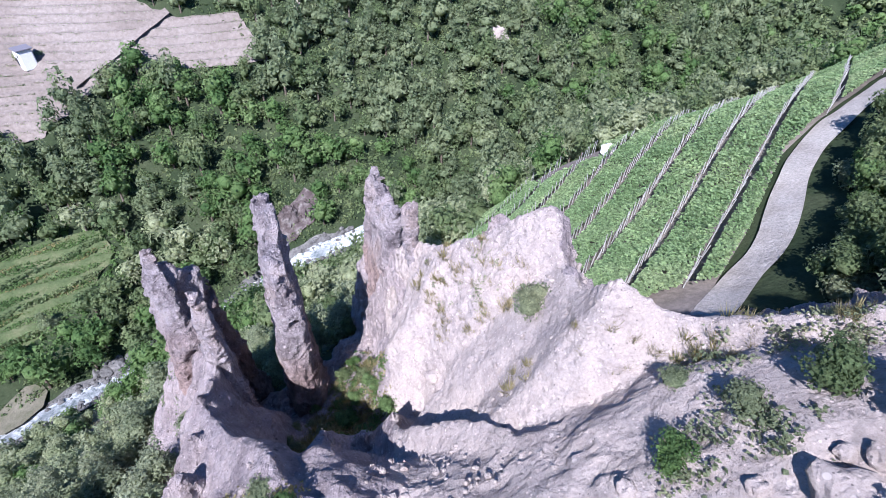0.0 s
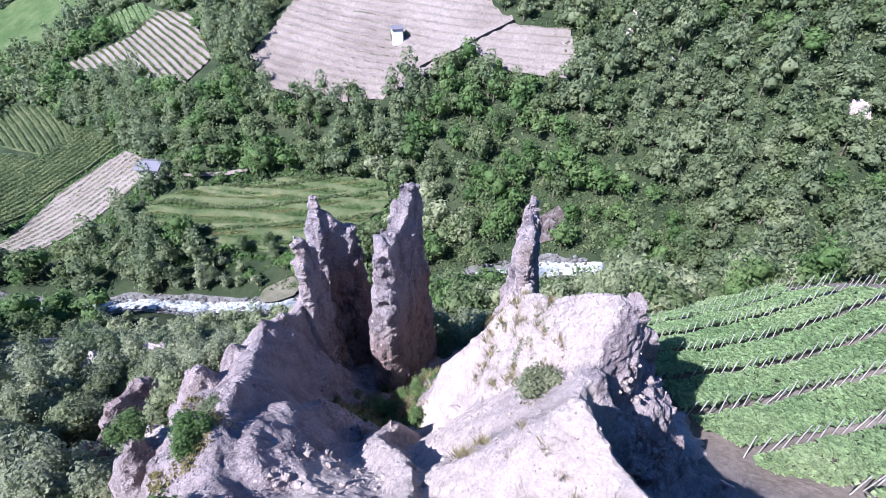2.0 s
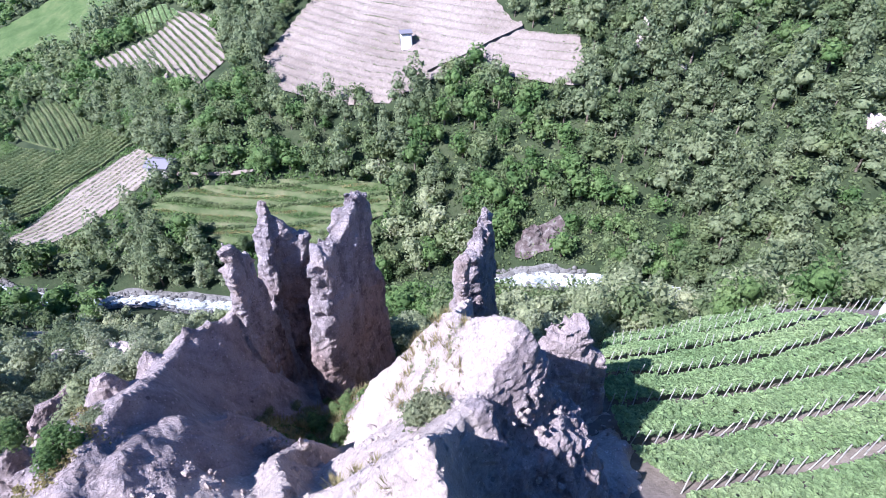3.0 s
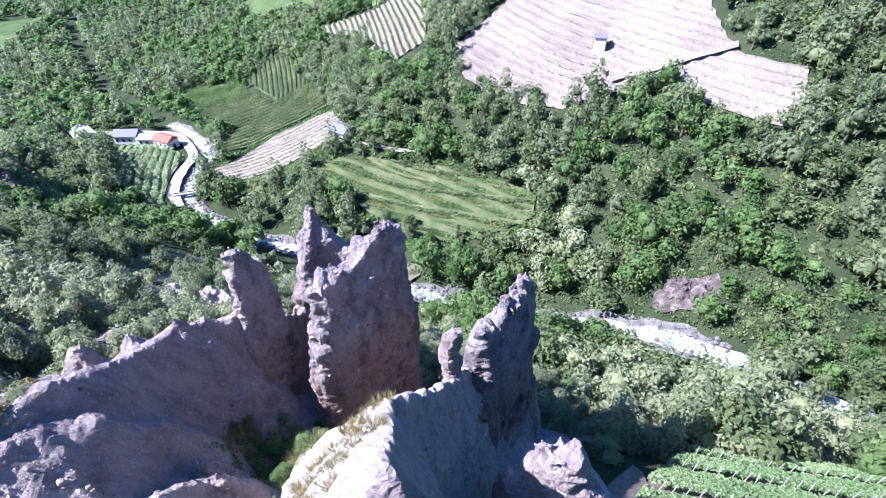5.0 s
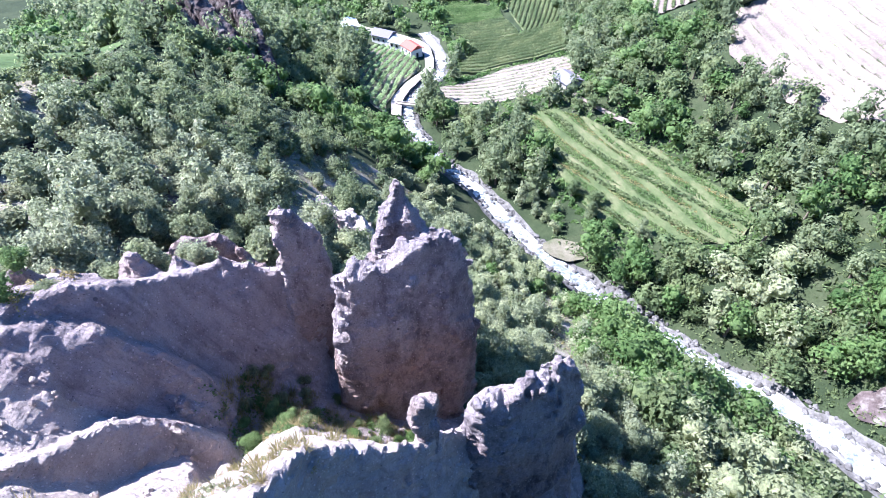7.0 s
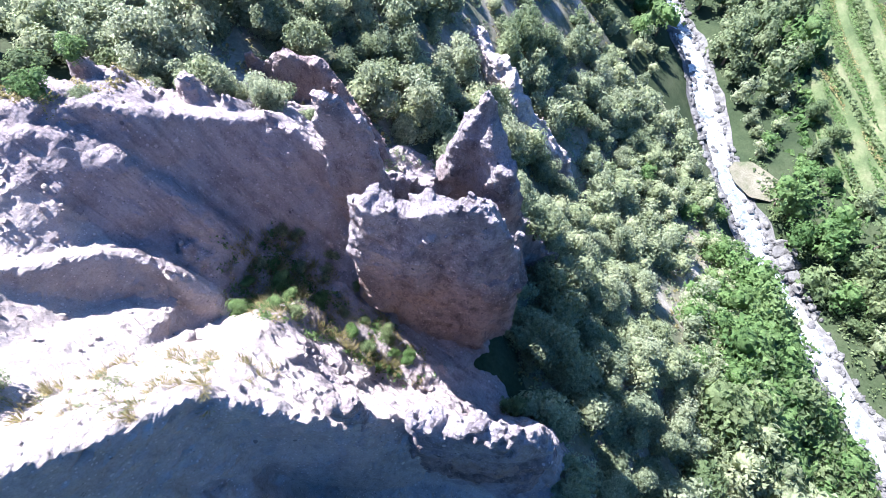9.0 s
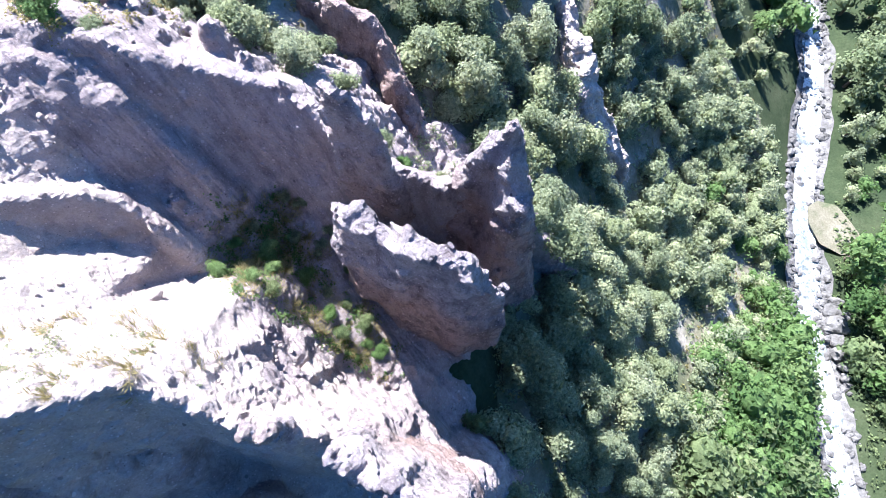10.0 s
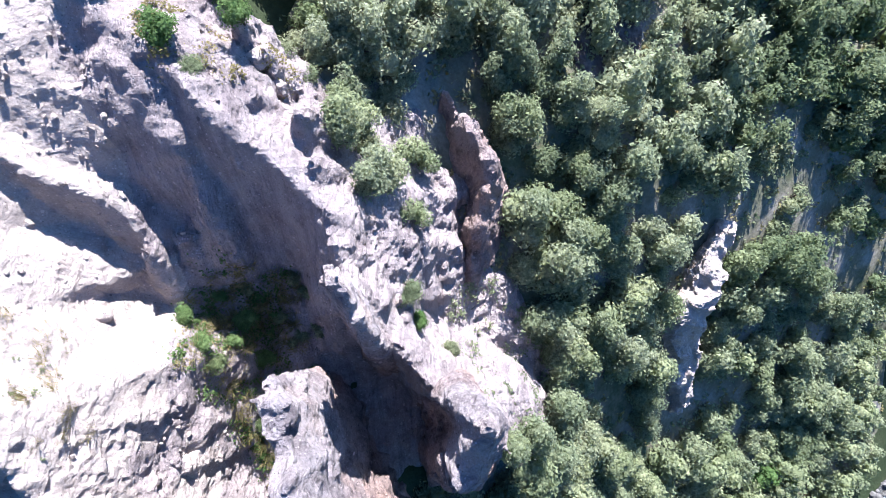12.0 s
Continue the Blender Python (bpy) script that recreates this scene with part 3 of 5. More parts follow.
# far rocks: their shaded side is put into the dark colour
blade("far", [(-130, -38, 37, 0.8), (-128, -36, 38.5, 1.0), (-126, -33, 37, 1.2), (-122, -28, 31, 1.4), (-115, -22, 25, 1.4), (-106, -17, 19, 1.0)], 8, 0.12, "distant rock spire above the wood, toned dark as its shaded side", 0.25, mat=SLIP_SHADE)
blade("far", [(-117, -40, 38.5, 1.4), (-115, -35, 36, 2.2), (-110, -27, 29, 2.2), (-104, -19, 21, 1.4)], 8, 0.14, "distant rock rib above the wood, toned dark as its shaded side", 0.25, mat=SLIP_SHADE)
blade("far", [(-110, -43, 38, 1.6), (-111, -40, 37, 1.6), (-107, -33, 31, 1.2)], 16, 0.2, "distant rock spire above the wood, toned dark as its shaded side", 0.3, mat=SLIP_SHADE)


# ---- fields, track and river ----
def sheet(x, y):
    """Height of the ground sheet without the river bed."""
    return ground_height(x, y) + 0.35 * vnoise(x, y, 0, 9, 3) + 0.2 * vnoise(x, y, 0, 3.5, 4)


def grid_in(poly, step):
    """Grid cells inside a polygon, their rim pulled onto its outline."""
    p = np.array(poly, float)
    xs, ys = np.arange(p[:, 0].min() - step, p[:, 0].max() + step, step), np.arange(p[:, 1].min() - step, p[:, 1].max() + step, step)
    x, y = np.meshgrid(xs, ys, indexing="ij")
    cell = inside(x[:-1, :-1] + step / 2, y[:-1, :-1] + step / 2, poly)
    i = np.arange(x.size).reshape(x.shape)
    quads = np.stack([i[:-1, :-1], i[1:, :-1], i[1:, 1:], i[:-1, 1:]], -1)[cell]
    used, flat = np.unique(quads, return_inverse=True)
    vx, vy = x.ravel()[used], y.ravel()[used]
    around = np.zeros(x.shape)
    for a, b in ((0, 0), (1, 0), (0, 1), (1, 1)):
        around[a:x.shape[0] - 1 + a, b:x.shape[1] - 1 + b] += cell
    rim = around.ravel()[used] < 4
    best = np.full(rim.sum(), 1e9)
    rx, ry = vx[rim], vy[rim]
    nx, ny = rx.copy(), ry.copy()
    for (x0, y0), (x1, y1) in zip(poly, poly[1:] + poly[:1]):
        dx, dy = x1 - x0, y1 - y0
        t = np.clip(((rx - x0) * dx + (ry - y0) * dy) / (dx * dx + dy * dy), 0, 1)
        r = np.hypot(rx - x0 - t * dx, ry - y0 - t * dy)
        nx, ny, best = np.where(r < best, x0 + t * dx, nx), np.where(r < best, y0 + t * dy, ny), np.minimum(best, r)
    vx[rim], vy[rim] = nx, ny
    return vx, vy, flat.reshape(-1, 4)


def field(name, poly, mat, label, step=1.2, lift=0.25, terrace=0.0):
    x, y, quads = grid_in(poly, step)
    z = sheet(x, y) + lift
    if terrace:
        g = ground_height(x, y) / terrace
        f = g - np.floor(g)
        z = z + terrace * (np.clip((f - 0.75) * 4, 0, 1) - f)  * 0.8 + 0.4 * terrace
    return tagged(new(name, mesh_from(name, np.c_[x, y, z], quads, mat)), label, name.replace("_", " "), kind="structure")


BARE_FIELD = [(-131, 93), (-112, 87.5), (-94, 90.5), (-81, 97), (-74, 106.5), (-69, 111.7), (-49, 116), (-39.5, 120), (-43, 124), (-48, 129.5), (-59.5, 125.5), (-67, 127.5), (-76, 132), (-90, 142), (-139, 132)]
TERRACES = [(-239, 77), (-192, 83), (-149, 80.5), (-148, 92), (-186, 110), (-213, 111), (-210, 98)]
CROPS = [(-122, 41), (-108, 56), (-88, 73), (-68, 82.5), (-64, 79), (-69.5, 66), (-77, 57), (-97, 48.5)]
STRIP = [(-150, 18.5), (-154, 41), (-145, 57), (-127, 56.5), (-125, 50), (-128, 40), (-134.5, 26), (-143, 20)]
VINE_FAR = [(-160, 22), (-183, 29), (-182.5, 46), (-178, 58.5), (-150, 57.5), (-155.5, 42), (-158, 27)]
VINE_UPPER = [(-184, 47), (-180, 58.5), (-216, 62), (-238, 55.5), (-222, 41)]
VINE_LIGHT = [(-246, 14), (-210, 16.5), (-206, 40), (-221, 38)]
VINE_DARK = [(-209, 16.7), (-184, 28.5), (-184, 45), (-205, 40)]
VINE_BEND = [(-184, -8), (-186, -4), (-176, 8), (-166, 10.8), (-155, 7), (-144, 4.8), (-134, 3.4), (-127, 4.6), (-134, -3.5), (-150, -7.5), (-168, -9)]
MEADOW_FAR = [(-291, -110), (-301, -90), (-374, -70), (-440, -50), (-440, -105), (-372, -118), (-305, -131)]
VINE_GREEN = [(-250, 98), (-214, 98), (-207, 109), (-231, 113)]
MEADOW_SPUR = [(-43.5, -27), (-70, -34), (-92, -43), (-104, -47), (-100, -55), (-60, -50), (-44, -38)]
MEADOW_WEST = [(-300, 60), (-262, 84), (-262, 118), (-340, 125), (-345, 60)]
VINEYARD = [(6.5, 33.5), (9.5, 29.5), (14, 27.2), (20, 28.2), (24.3, 33.4), (32, 44.3), (42, 53), (49.5, 59.4), (77, 86), (60, 88), (40, 76), (26, 66), (19, 64), (13, 69), (5, 62), (-0.5, 53), (2.5, 42)]
field("bare_field", BARE_FIELD, BARE, "pale dry terraced hillside with sparse rows of vines", 0.55, 0.3, 1.25)
field("terraced_field", TERRACES, BARE, "pale terraced slope with green planted rows", 0.9, 0.3, 1.2)
field("crop_field", CROPS, MEADOW, "green and straw-coloured strips of meadow and crops", 0.8, 0.25, 1.6)
field("bare_field", STRIP, BARE, "pale freshly worked soil beside a farm shed", 1.0)
field("vineyard_soil", VINE_FAR, MEADOW, "grassy soil under dense green vine rows", 1.5)
field("vineyard_soil", VINE_UPPER, MEADOW, "grassy soil under terraced vine rows", 1.5)
field("vineyard_soil", VINE_DARK, MEADOW, "grassy soil under dark green vines", 1.5)
field("vineyard_soil", VINE_LIGHT, MEADOW, "grassy soil under light green vines", 1.5)
field("vineyard_soil", VINE_BEND, DRY_SLOPE, "grassy soil under curved vine rows by the river bend", 1.5)
field("meadow", MEADOW_FAR, LUSH, "distant bright green meadow in the valley", 4, 0.6)
field("meadow", MEADOW_SPUR, LUSH, "bright green meadow on the wooded spur", 1.5)
field("meadow", MEADOW_WEST, LUSH, "distant green meadow above the terraces", 4, 0.6)
field("vineyard_soil", VINE_GREEN, MEADOW, "small green planted terrace", 1.5)
field("vineyard_soil", VINEYARD[3:] + [(0, 44), (2, 38.5), (6, 30), (9, 26), (13, 23), (18.5, 24.5)], BARE, "pale dry soil under the pergola vines", 1.0)
field("bare_patch", [(14.5, 61.5), (20, 58.5), (21.5, 61.5), (17, 65.5), (13, 66)], BARE, "pale bare earth at the vineyard's lower edge", 0.6, 0.4)
blade("slip", [(-33.5, 90.5, 13.2, 0.8), (-30, 92.5, 14.4, 0.8), (-26, 94.5, 13, 0.6)], 3, 0.4, "dark reddish stony landslip above the torrent", 0.7, mat=SLIP_SHADE)
field("landslip", [(-35, 87.5), (-33.5, 85.5), (-31, 86), (-29.5, 88.5), (-27.5, 90), (-26.5, 93), (-27.5, 95.5), (-30, 96.5), (-31.5, 94), (-33.5, 92), (-34.5, 90)], SLIP_SHADE, "reddish and pale stony landslip above the torrent", 0.7, 0.35)
field("sandy_clearing", [(-71.5, 45.2), (-73, 47.5), (-72, 50.5), (-70.5, 53.5), (-68.2, 54.2), (-66, 52.5), (-65, 49.5), (-66.6, 46.4), (-69, 44.8)], SAND, "dry sandy clearing beside the torrent", 0.5, 0.16)
field("bare_slope", [(-40, -23), (-35, -22), (-31.5, -14), (-32, -9), (-29, -4), (-27, -3), (-28, 3), (-31, 5), (-33, 1), (-34, -5), (-38, -13)], SLIP_SHADE, "pale bare eroded patch on the wooded slope", 0.8, 0.3)
field("bare_patch", [(-24, 59), (-24.5, 64), (-20.5, 63), (-18.5, 58.5)], TRACK, "white gravel patch among bushes", 0.7, 0.4)


NEAR_SLOPE = [(-70, -25), (-20, -25), (-9, 3), (-16, 18), (-20, 27), (-12, 33), (-4, 42), (2, 52), (-2, 75), (-25, 74), (-50, 53), (-75, 30)]
field("dry_slope", NEAR_SLOPE, DRY_SLOPE, "dry grassy slope with bare earth between trees", 1.6, 0.12)


def smooth_line(line, step):
    """Points at even steps along a curve through the given points, with its sideways directions."""
    p = np.array(line, float)
    out = []
    q = np.vstack([2 * p[0] - p[1], p, 2 * p[-1] - p[-2]])
    for i in range(1, len(q) - 2):
        t = np.linspace(0, 1, max(2, int(np.hypot(*(q[i + 1] - q[i])[:2]) / step)), endpoint=False)[:, None]
        a, b, c, d = q[i - 1:i + 3]
        out.append(0.5 * (2 * b + (c - a) * t + (2 * a - 5 * b + 4 * c - d) * t ** 2 + (3 * b - a - 3 * c + d) * t ** 3))
    out = np.vstack(out)
    way = np.gradient(out, axis=0)
    way /= np.hypot(way[:, 0], way[:, 1])[:, None] + 1e-9
    return out, np.c_[way[:, 1], -way[:, 0]]


def ribbon(name, line, half, height, mat, label, step=1.0, across=8, ragged=0.0, kind="structure", category=""):
    p, s = smooth_line(line, step)
    u = np.linspace(-1, 1, across + 1)
    w = half * (1 + ragged * vnoise(p[:, 0], p[:, 1], 0, 4, 14))
    x, y = p[:, :1] + s[:, :1] * u * w[:, None], p[:, 1:2] + s[:, 1:2] * u * w[:, None]
    z = height(x, y)
    i = np.arange(x.size).reshape(x.shape)
    quads = np.stack([i[:-1, :-1], i[:-1, 1:], i[1:, 1:], i[1:, :-1]], -1).reshape(-1, 4)[:, ::-1]
    return tagged(new(name, mesh_from(name, np.stack([x, y, z], -1).reshape(-1, 3), quads, mat)), label, category or name, kind=kind)


def bed(x, y):
    d = along(x, y, [(*p, 0) for p in VALLEY_WAY])[0]
    return sheet(x, y) - 1.3 * np.exp(-(d / 3.2) ** 2)


ribbon("river_bank", VALLEY_WAY[3:22], 2.9, lambda x, y: bed(x, y) + 0.25, STONY, "pale stony banks of the torrent", 1.2, 10, 0.35, category="river bank")
ribbon("water", VALLEY_WAY[3:23], 1.75, lambda x, y: ground_height(x, y) - 0.45 + 0.12 * vnoise(x, y, 0, 1.2, 15), WATER, "white rushing mountain torrent", 0.8, 10, 0.2)
TRACK_WAY = [(15.5, 22), (18.6, 25), (21.5, 28), (25.6, 32), (33.3, 43), (43, 51.7), (49, 56.5), (60, 66), (80, 84)]
ribbon("track", TRACK_WAY, 1.15, lambda x, y: sheet(x, y) + 0.3, TRACK, "pale gravel farm track beside the vineyard", 0.8, 4, 0.15, category="farm track")
BEND_ROAD = [(-235, -34), (-214, -22), (-204, -10), (-200.5, 0), (-192, 8.8), (-182, 12), (-172, 13.4), (-165, 13.4), (-153, 9.2), (-145, 7.2), (-138, 6.2), (-127, 7.4)]
ribbon("road", BEND_ROAD, 1.6, lambda x, y: sheet(x, y) + 0.45, TRACK, "pale narrow road following the river bend", 1.0, 4, 0.1)
ribbon("path", [(-62, 126), (-66, 121), (-70.5, 115), (-78, 106)], 0.9, lambda x, y: sheet(x, y) + 1.3, BARE, "pale footpath up the terraces", 1.0, 2, 0.2)
ribbon("path", [(-138, 60), (-125, 57), (-118, 55), (-112, 58), (-104, 64), (-95, 72)], 0.45, lambda x, y: sheet(x, y) + 0.35, BARE, "pale footpath along the crop field", 1.0, 2, 0.3)


def ico(sub):
    bm = bmesh.new()
    bmesh.ops.create_icosphere(bm, subdivisions=sub, radius=1)
    bm.verts.ensure_lookup_table()
    v = np.array([p.co[:] for p in bm.verts])
    f = np.array([[p.index for p in q.verts] for q in bm.faces])
    bm.free()
    return v, f


ICO1, ICO2 = ico(1), ico(2)


def boulders(name, n, seed, where, low, high, mat, label):
    """Many rounded stones joined into one mesh."""
    rng = np.random.RandomState(seed)
    vs, fs, k = [], [], 0
    for x, y in where(rng, n):
        r = low + (high - low) * rng.rand() ** 3
        v = ICO1[0] * (0.75 + 0.5 * rng.rand(len(ICO1[0]), 1)) * r * (1 + 0.5 * rng.rand(3)) * (1, 1, 0.7)
        v = v + (x, y, max(float(bed(np.array([x]), np.array([y]))[0]), float(ground_height(x, y)) - 0.6) + 0.3 * r)
        vs.append(v)
        fs.append(ICO1[1] + k)
        k += len(v)
    return tagged(new(name, mesh_from(name, np.vstack(vs), np.vstack(fs), mat, False)), label, "boulders", kind="stuff")


def by_river(rng, n):
    p, s = smooth_line(VALLEY_WAY[5:22], 0.5)
    i = rng.randint(0, len(p), n)
    off = rng.choice([-1, 1], n) * (0.5 + 2.6 * rng.rand(n) ** 0.6)
    return p[i] + s[i] * off[:, None]


boulders("river_boulders", 2600, 31, by_river, 0.1, 0.55, STONY, "pale rounded boulders along the torrent")


def on_rock(rng, n):
    x, y = rng.uniform(-9, 24, n * 4), rng.uniform(6, 36, n * 4)
    ok = inside(x, y, BARE_ROCK) & (vnoise(x, y, 0, 2.5, 51) > -0.1)
    return np.c_[x, y][ok][:n]


def stones(name, n, seed, where, low, high, mat, label):
    rng = np.random.RandomState(seed)
    p = where(rng, n)
    z = rock_height(p[:, 0], p[:, 1])
    r = low + (high - low) * rng.rand(len(p)) ** 3
    v = ICO1[0][None] * (0.75 + 0.5 * rng.rand(len(p), len(ICO1[0]), 1)) * r[:, None, None] * (0.7 + 0.7 * rng.rand(len(p), 1, 3)) + np.c_[p, z][:, None]
    f = ICO1[1][None] + (np.arange(len(p)) * len(ICO1[0]))[:, None, None]
    tagged(new(name, mesh_from(name, v.reshape(-1, 3), f.reshape(-1, 3), mat, False)), label, "stones", kind="stuff")


stones("loose_stones", 1500, 61, on_rock, 0.03, 0.17, ROCK, "loose pale stones on the eroded slopes")


def boulder(x, y, r, seed, label, mat=ROCK, group="boulders on the slope"):
    """One broken block of rock, half sunk in the slope."""
    rng = np.random.RandomState(seed)
    v, f = ico(3)
    v = v * (1 + 0.35 * vnoise(v[:, 0], v[:, 1], v[:, 2], 0.7, seed)[:, None] + 0.12 * vnoise(v[:, 0], v[:, 1], v[:, 2], 0.25, seed + 1)[:, None]) * r * (0.8 + 0.5 * rng.rand(3)) * (1, 1, 0.75)
    ob = new("boulder", mesh_from("boulder", v, f, mat, False))
    ob.matrix_basis = pose(x, y, float(lie(np.array([x]), np.array([y]))[0]) + 0.15 * r, 0, 0, rng.rand() * 360)
    return tagged(ob, label, "boulder", group)


for k, (x, y, r) in enumerate(((9.6, 5.9, 0.75), (10.7, 6.6, 0.35), (10.1, 6.9, 0.25), (8.1, 6.5, 0.3), (12.0, 7.2, 0.4), (8.9, 7.7, 0.22), (11.6, 8.3, 0.25), (5.4, 7.3, 0.3), (12.9, 8.6, 0.3), (-8.9, 7.4, 0.6), (-9.6, 8.2, 0.45), (-0.6, 18.6, 0.45), (-1.6, 17.9, 0.3))):
    boulder(x, y, r, 80 + k, "pale broken boulder on the eroded slope")
for k, (x, y, r) in enumerate(((-57.6, 58.6, 1.5), (-55.8, 60.4, 1.2), (-58.8, 57.2, 1.0), (-54.3, 61.4, 1.1), (-56.2, 58.4, 0.8), (-53.2, 62.8, 0.9), (-60.2, 56.6, 0.8), (-55.0, 59.0, 0.6), (-59.6, 58.8, 0.7), (-52.0, 63.6, 0.6))):
    boulder(x, y, r, 100 + k, "large grey block beside the torrent", STONY, "blocks beside the torrent")


# ---- foliage ----
def leaves(rng, centres, radii, n, size, up=0.25, squash=0.8):
    """Leaf clumps scattered over lobes: places and triangles."""
    k = rng.choice(len(centres), n, p=radii ** 2 / (radii ** 2).sum())
    d = rng.randn(n, 3)
    d[:, 2] += up * 2
    d /= np.linalg.norm(d, axis=1)[:, None]
    p = centres[k] + d * radii[k][:, None] * (0.76 + 0.4 * rng.rand(n))[:, None] * (1, 1, squash)
    nrm = d + (0, 0, 0.35) + 0.5 * rng.randn(n, 3)
    nrm /= np.linalg.norm(nrm, axis=1)[:, None]
    a = np.cross(nrm, rng.randn(n, 3))
    a /= np.linalg.norm(a, axis=1)[:, None] + 1e-9
    b = np.cross(nrm, a)
    sa, sb = (size * (0.5 + 0.8 * rng.rand(n)))[:, None], (size * (0.6 + 0.8 * rng.rand(n)))[:, None]
    v = np.stack([p - a * sa - b * sb * 0.4, p + a * sa - b * sb * 0.4, p + b * sb + nrm * size * 0.2], 1).reshape(-1, 3)
    return v, np.arange(3 * n).reshape(-1, 3)


def crown_arrays(seed, kind, n, size, cores=8):
    """A crown about 2 m in radius, its foot at z = 0."""
    rng = np.random.RandomState(seed)
    if kind == "pine":
        m = 7
        t = np.linspace(0, 1, m)
        ang = rng.rand(m) * 6.28
        out = (0.75 * (1 - 0.8 * t)) * (0.5 + rng.rand(m))
        c = np.c_[np.cos(ang) * out, np.sin(ang) * out, 1.1 + 3.0 * t]
        r = 1.15 - 0.6 * t + 0.2 * rng.rand(m)
        squash, up = 0.6, 0.35
    elif kind == "bush":
        m = 6
        ang = rng.rand(m) * 6.28
        out = 0.4 + 0.9 * rng.rand(m)
        c = np.c_[np.cos(ang) * out, np.sin(ang) * out, 0.5 + 0.7 * rng.rand(m)]
        r = 0.75 + 0.5 * rng.rand(m)
        squash, up = 0.75, 0.4
    else:
        m = 11
        ang = rng.rand(m) * 6.28
        out = 0.35 + 0.85 * rng.rand(m)
        c = np.c_[np.cos(ang) * out, np.sin(ang) * out, 1.2 + 1.9 * rng.rand(m)]
        c[0] = (0, 0, 2.9)
        r = 0.5 + 0.55 * rng.rand(m)
        squash, up = 0.85, 0.25
    v, f = leaves(rng, c, r, n, size, up, squash)
    vs, fs, k = [v], [f], len(v)
    ball = ICO1
    for q, w in sorted(zip(c, r), key=lambda e: -e[1])[:cores]:
        core = ball[0] * w * 0.76 * (1, 1, squash) * (0.8 + 0.35 * rng.rand(len(ball[0]), 1)) + q
        vs.append(core)
        fs.append(ball[1] + k)
        k += len(core)
    return np.vstack(vs), np.vstack(fs)


def trunk_arrays(seed, top=2.6, r=0.14):
    rng = np.random.RandomState(seed)

    def limb(a, b, ra, rb, n=6):
        a, b = np.array(a, float), np.array(b, float)
        w = (b - a) / np.linalg.norm(b - a)
        s = np.cross(w, (0.3, 1, 0.1))
        s /= np.linalg.norm(s)
        q = np.cross(w, s)
        g = np.arange(n) / n * 6.283
        ring = np.cos(g)[:, None] * s + np.sin(g)[:, None] * q
        v = np.vstack([a + ring * ra, b + ring * rb])
        i = np.arange(n)
        j = (i + 1) % n
        return v, np.vstack([np.c_[i, j, j + n], np.c_[i, j + n, i + n]])
    parts = [limb((0, 0, -0.4), (0.05, 0.02, top * 0.5), r * 1.25, r * 0.8), limb((0.05, 0.02, top * 0.5), (0, 0.1, top), r * 0.8, r * 0.3)]
    for _ in range(4):
        g = rng.rand() * 6.28
        parts.append(limb((0.04, 0.02, top * (0.4 + 0.3 * rng.rand())), (math.cos(g) * 1.0, math.sin(g) * 1.0, top * (0.75 + 0.3 * rng.rand())), r * 0.45, r * 0.15))
    vs, fs, k = [], [], 0
    for v, f in parts:
        vs.append(v)
        fs.append(f + k)
        k += len(v)
    return np.vstack(vs), np.vstack(fs)


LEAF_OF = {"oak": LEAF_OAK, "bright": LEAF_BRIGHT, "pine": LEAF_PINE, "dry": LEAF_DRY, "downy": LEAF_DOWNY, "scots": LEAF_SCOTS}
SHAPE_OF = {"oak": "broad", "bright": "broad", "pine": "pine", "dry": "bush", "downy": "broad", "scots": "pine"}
LABEL_OF = {"oak": "dense dark green broadleaf tree on the wooded slope", "bright": "fresh green broadleaf tree on the wooded slope",
            "pine": "grey-green pine with clumped needles on the slope", "dry": "low greyish green scrub bush on dry ground",
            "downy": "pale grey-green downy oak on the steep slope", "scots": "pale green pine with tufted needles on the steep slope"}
NEAR_MESH = {}
for kind_no, kind_name in enumerate(LEAF_OF):
    NEAR_MESH[kind_name] = []
    for variant in range(4):
        cv, cf = crown_arrays(100 * kind_no + variant, SHAPE_OF[kind_name], 1150 if kind_name != "dry" else 900, 0.128, 5)
        tv, tf = trunk_arrays(variant, 1.0 if kind_name == "dry" else 2.6)
        NEAR_MESH[kind_name].append((mesh_from("crown", cv, cf, LEAF_OF[kind_name]), mesh_from("trunk", tv, tf, BARK)))
SLOPE, MID, FAR, REMOTE = (380, 0.18, 3), (300, 0.2, 3), (225, 0.215, 3), (70, 0.38, 2)
FAR_ARRAYS = {(k, detail): [crown_arrays(900 + 10 * i + v, SHAPE_OF[k], *detail) for v in range(4)] for i, k in enumerate(LEAF_OF) for detail in (SLOPE, MID, FAR, REMOTE)}


def plant(kind_name, x, y, size, turn, variant, label="", sink=0.1, tall=1.0, group="trees of the wood", z=None):
    """One tree or bush with trunk and crown. size: its crown's radius in metres."""
    name = "bush" if kind_name == "dry" else ("pine_tree" if kind_name in ("pine", "scots") else "tree")
    root = new(name)
    z = (float(lie(np.array([x]), np.array([y]))[0]) if z is None else z) - sink
    s = size / 2.0
    root.matrix_basis = pose(x, y, z, 0, 0, turn) @ Matrix.Diagonal((s, s, s * tall, 1))
    for part_name, me in zip(("crown", "trunk"), NEAR_MESH[kind_name][variant % 4]):
        ob = new(part_name, me)
        ob.parent = root
    tagged(root, label or LABEL_OF[kind_name], "bush" if kind_name == "dry" else "tree", group)
    return root


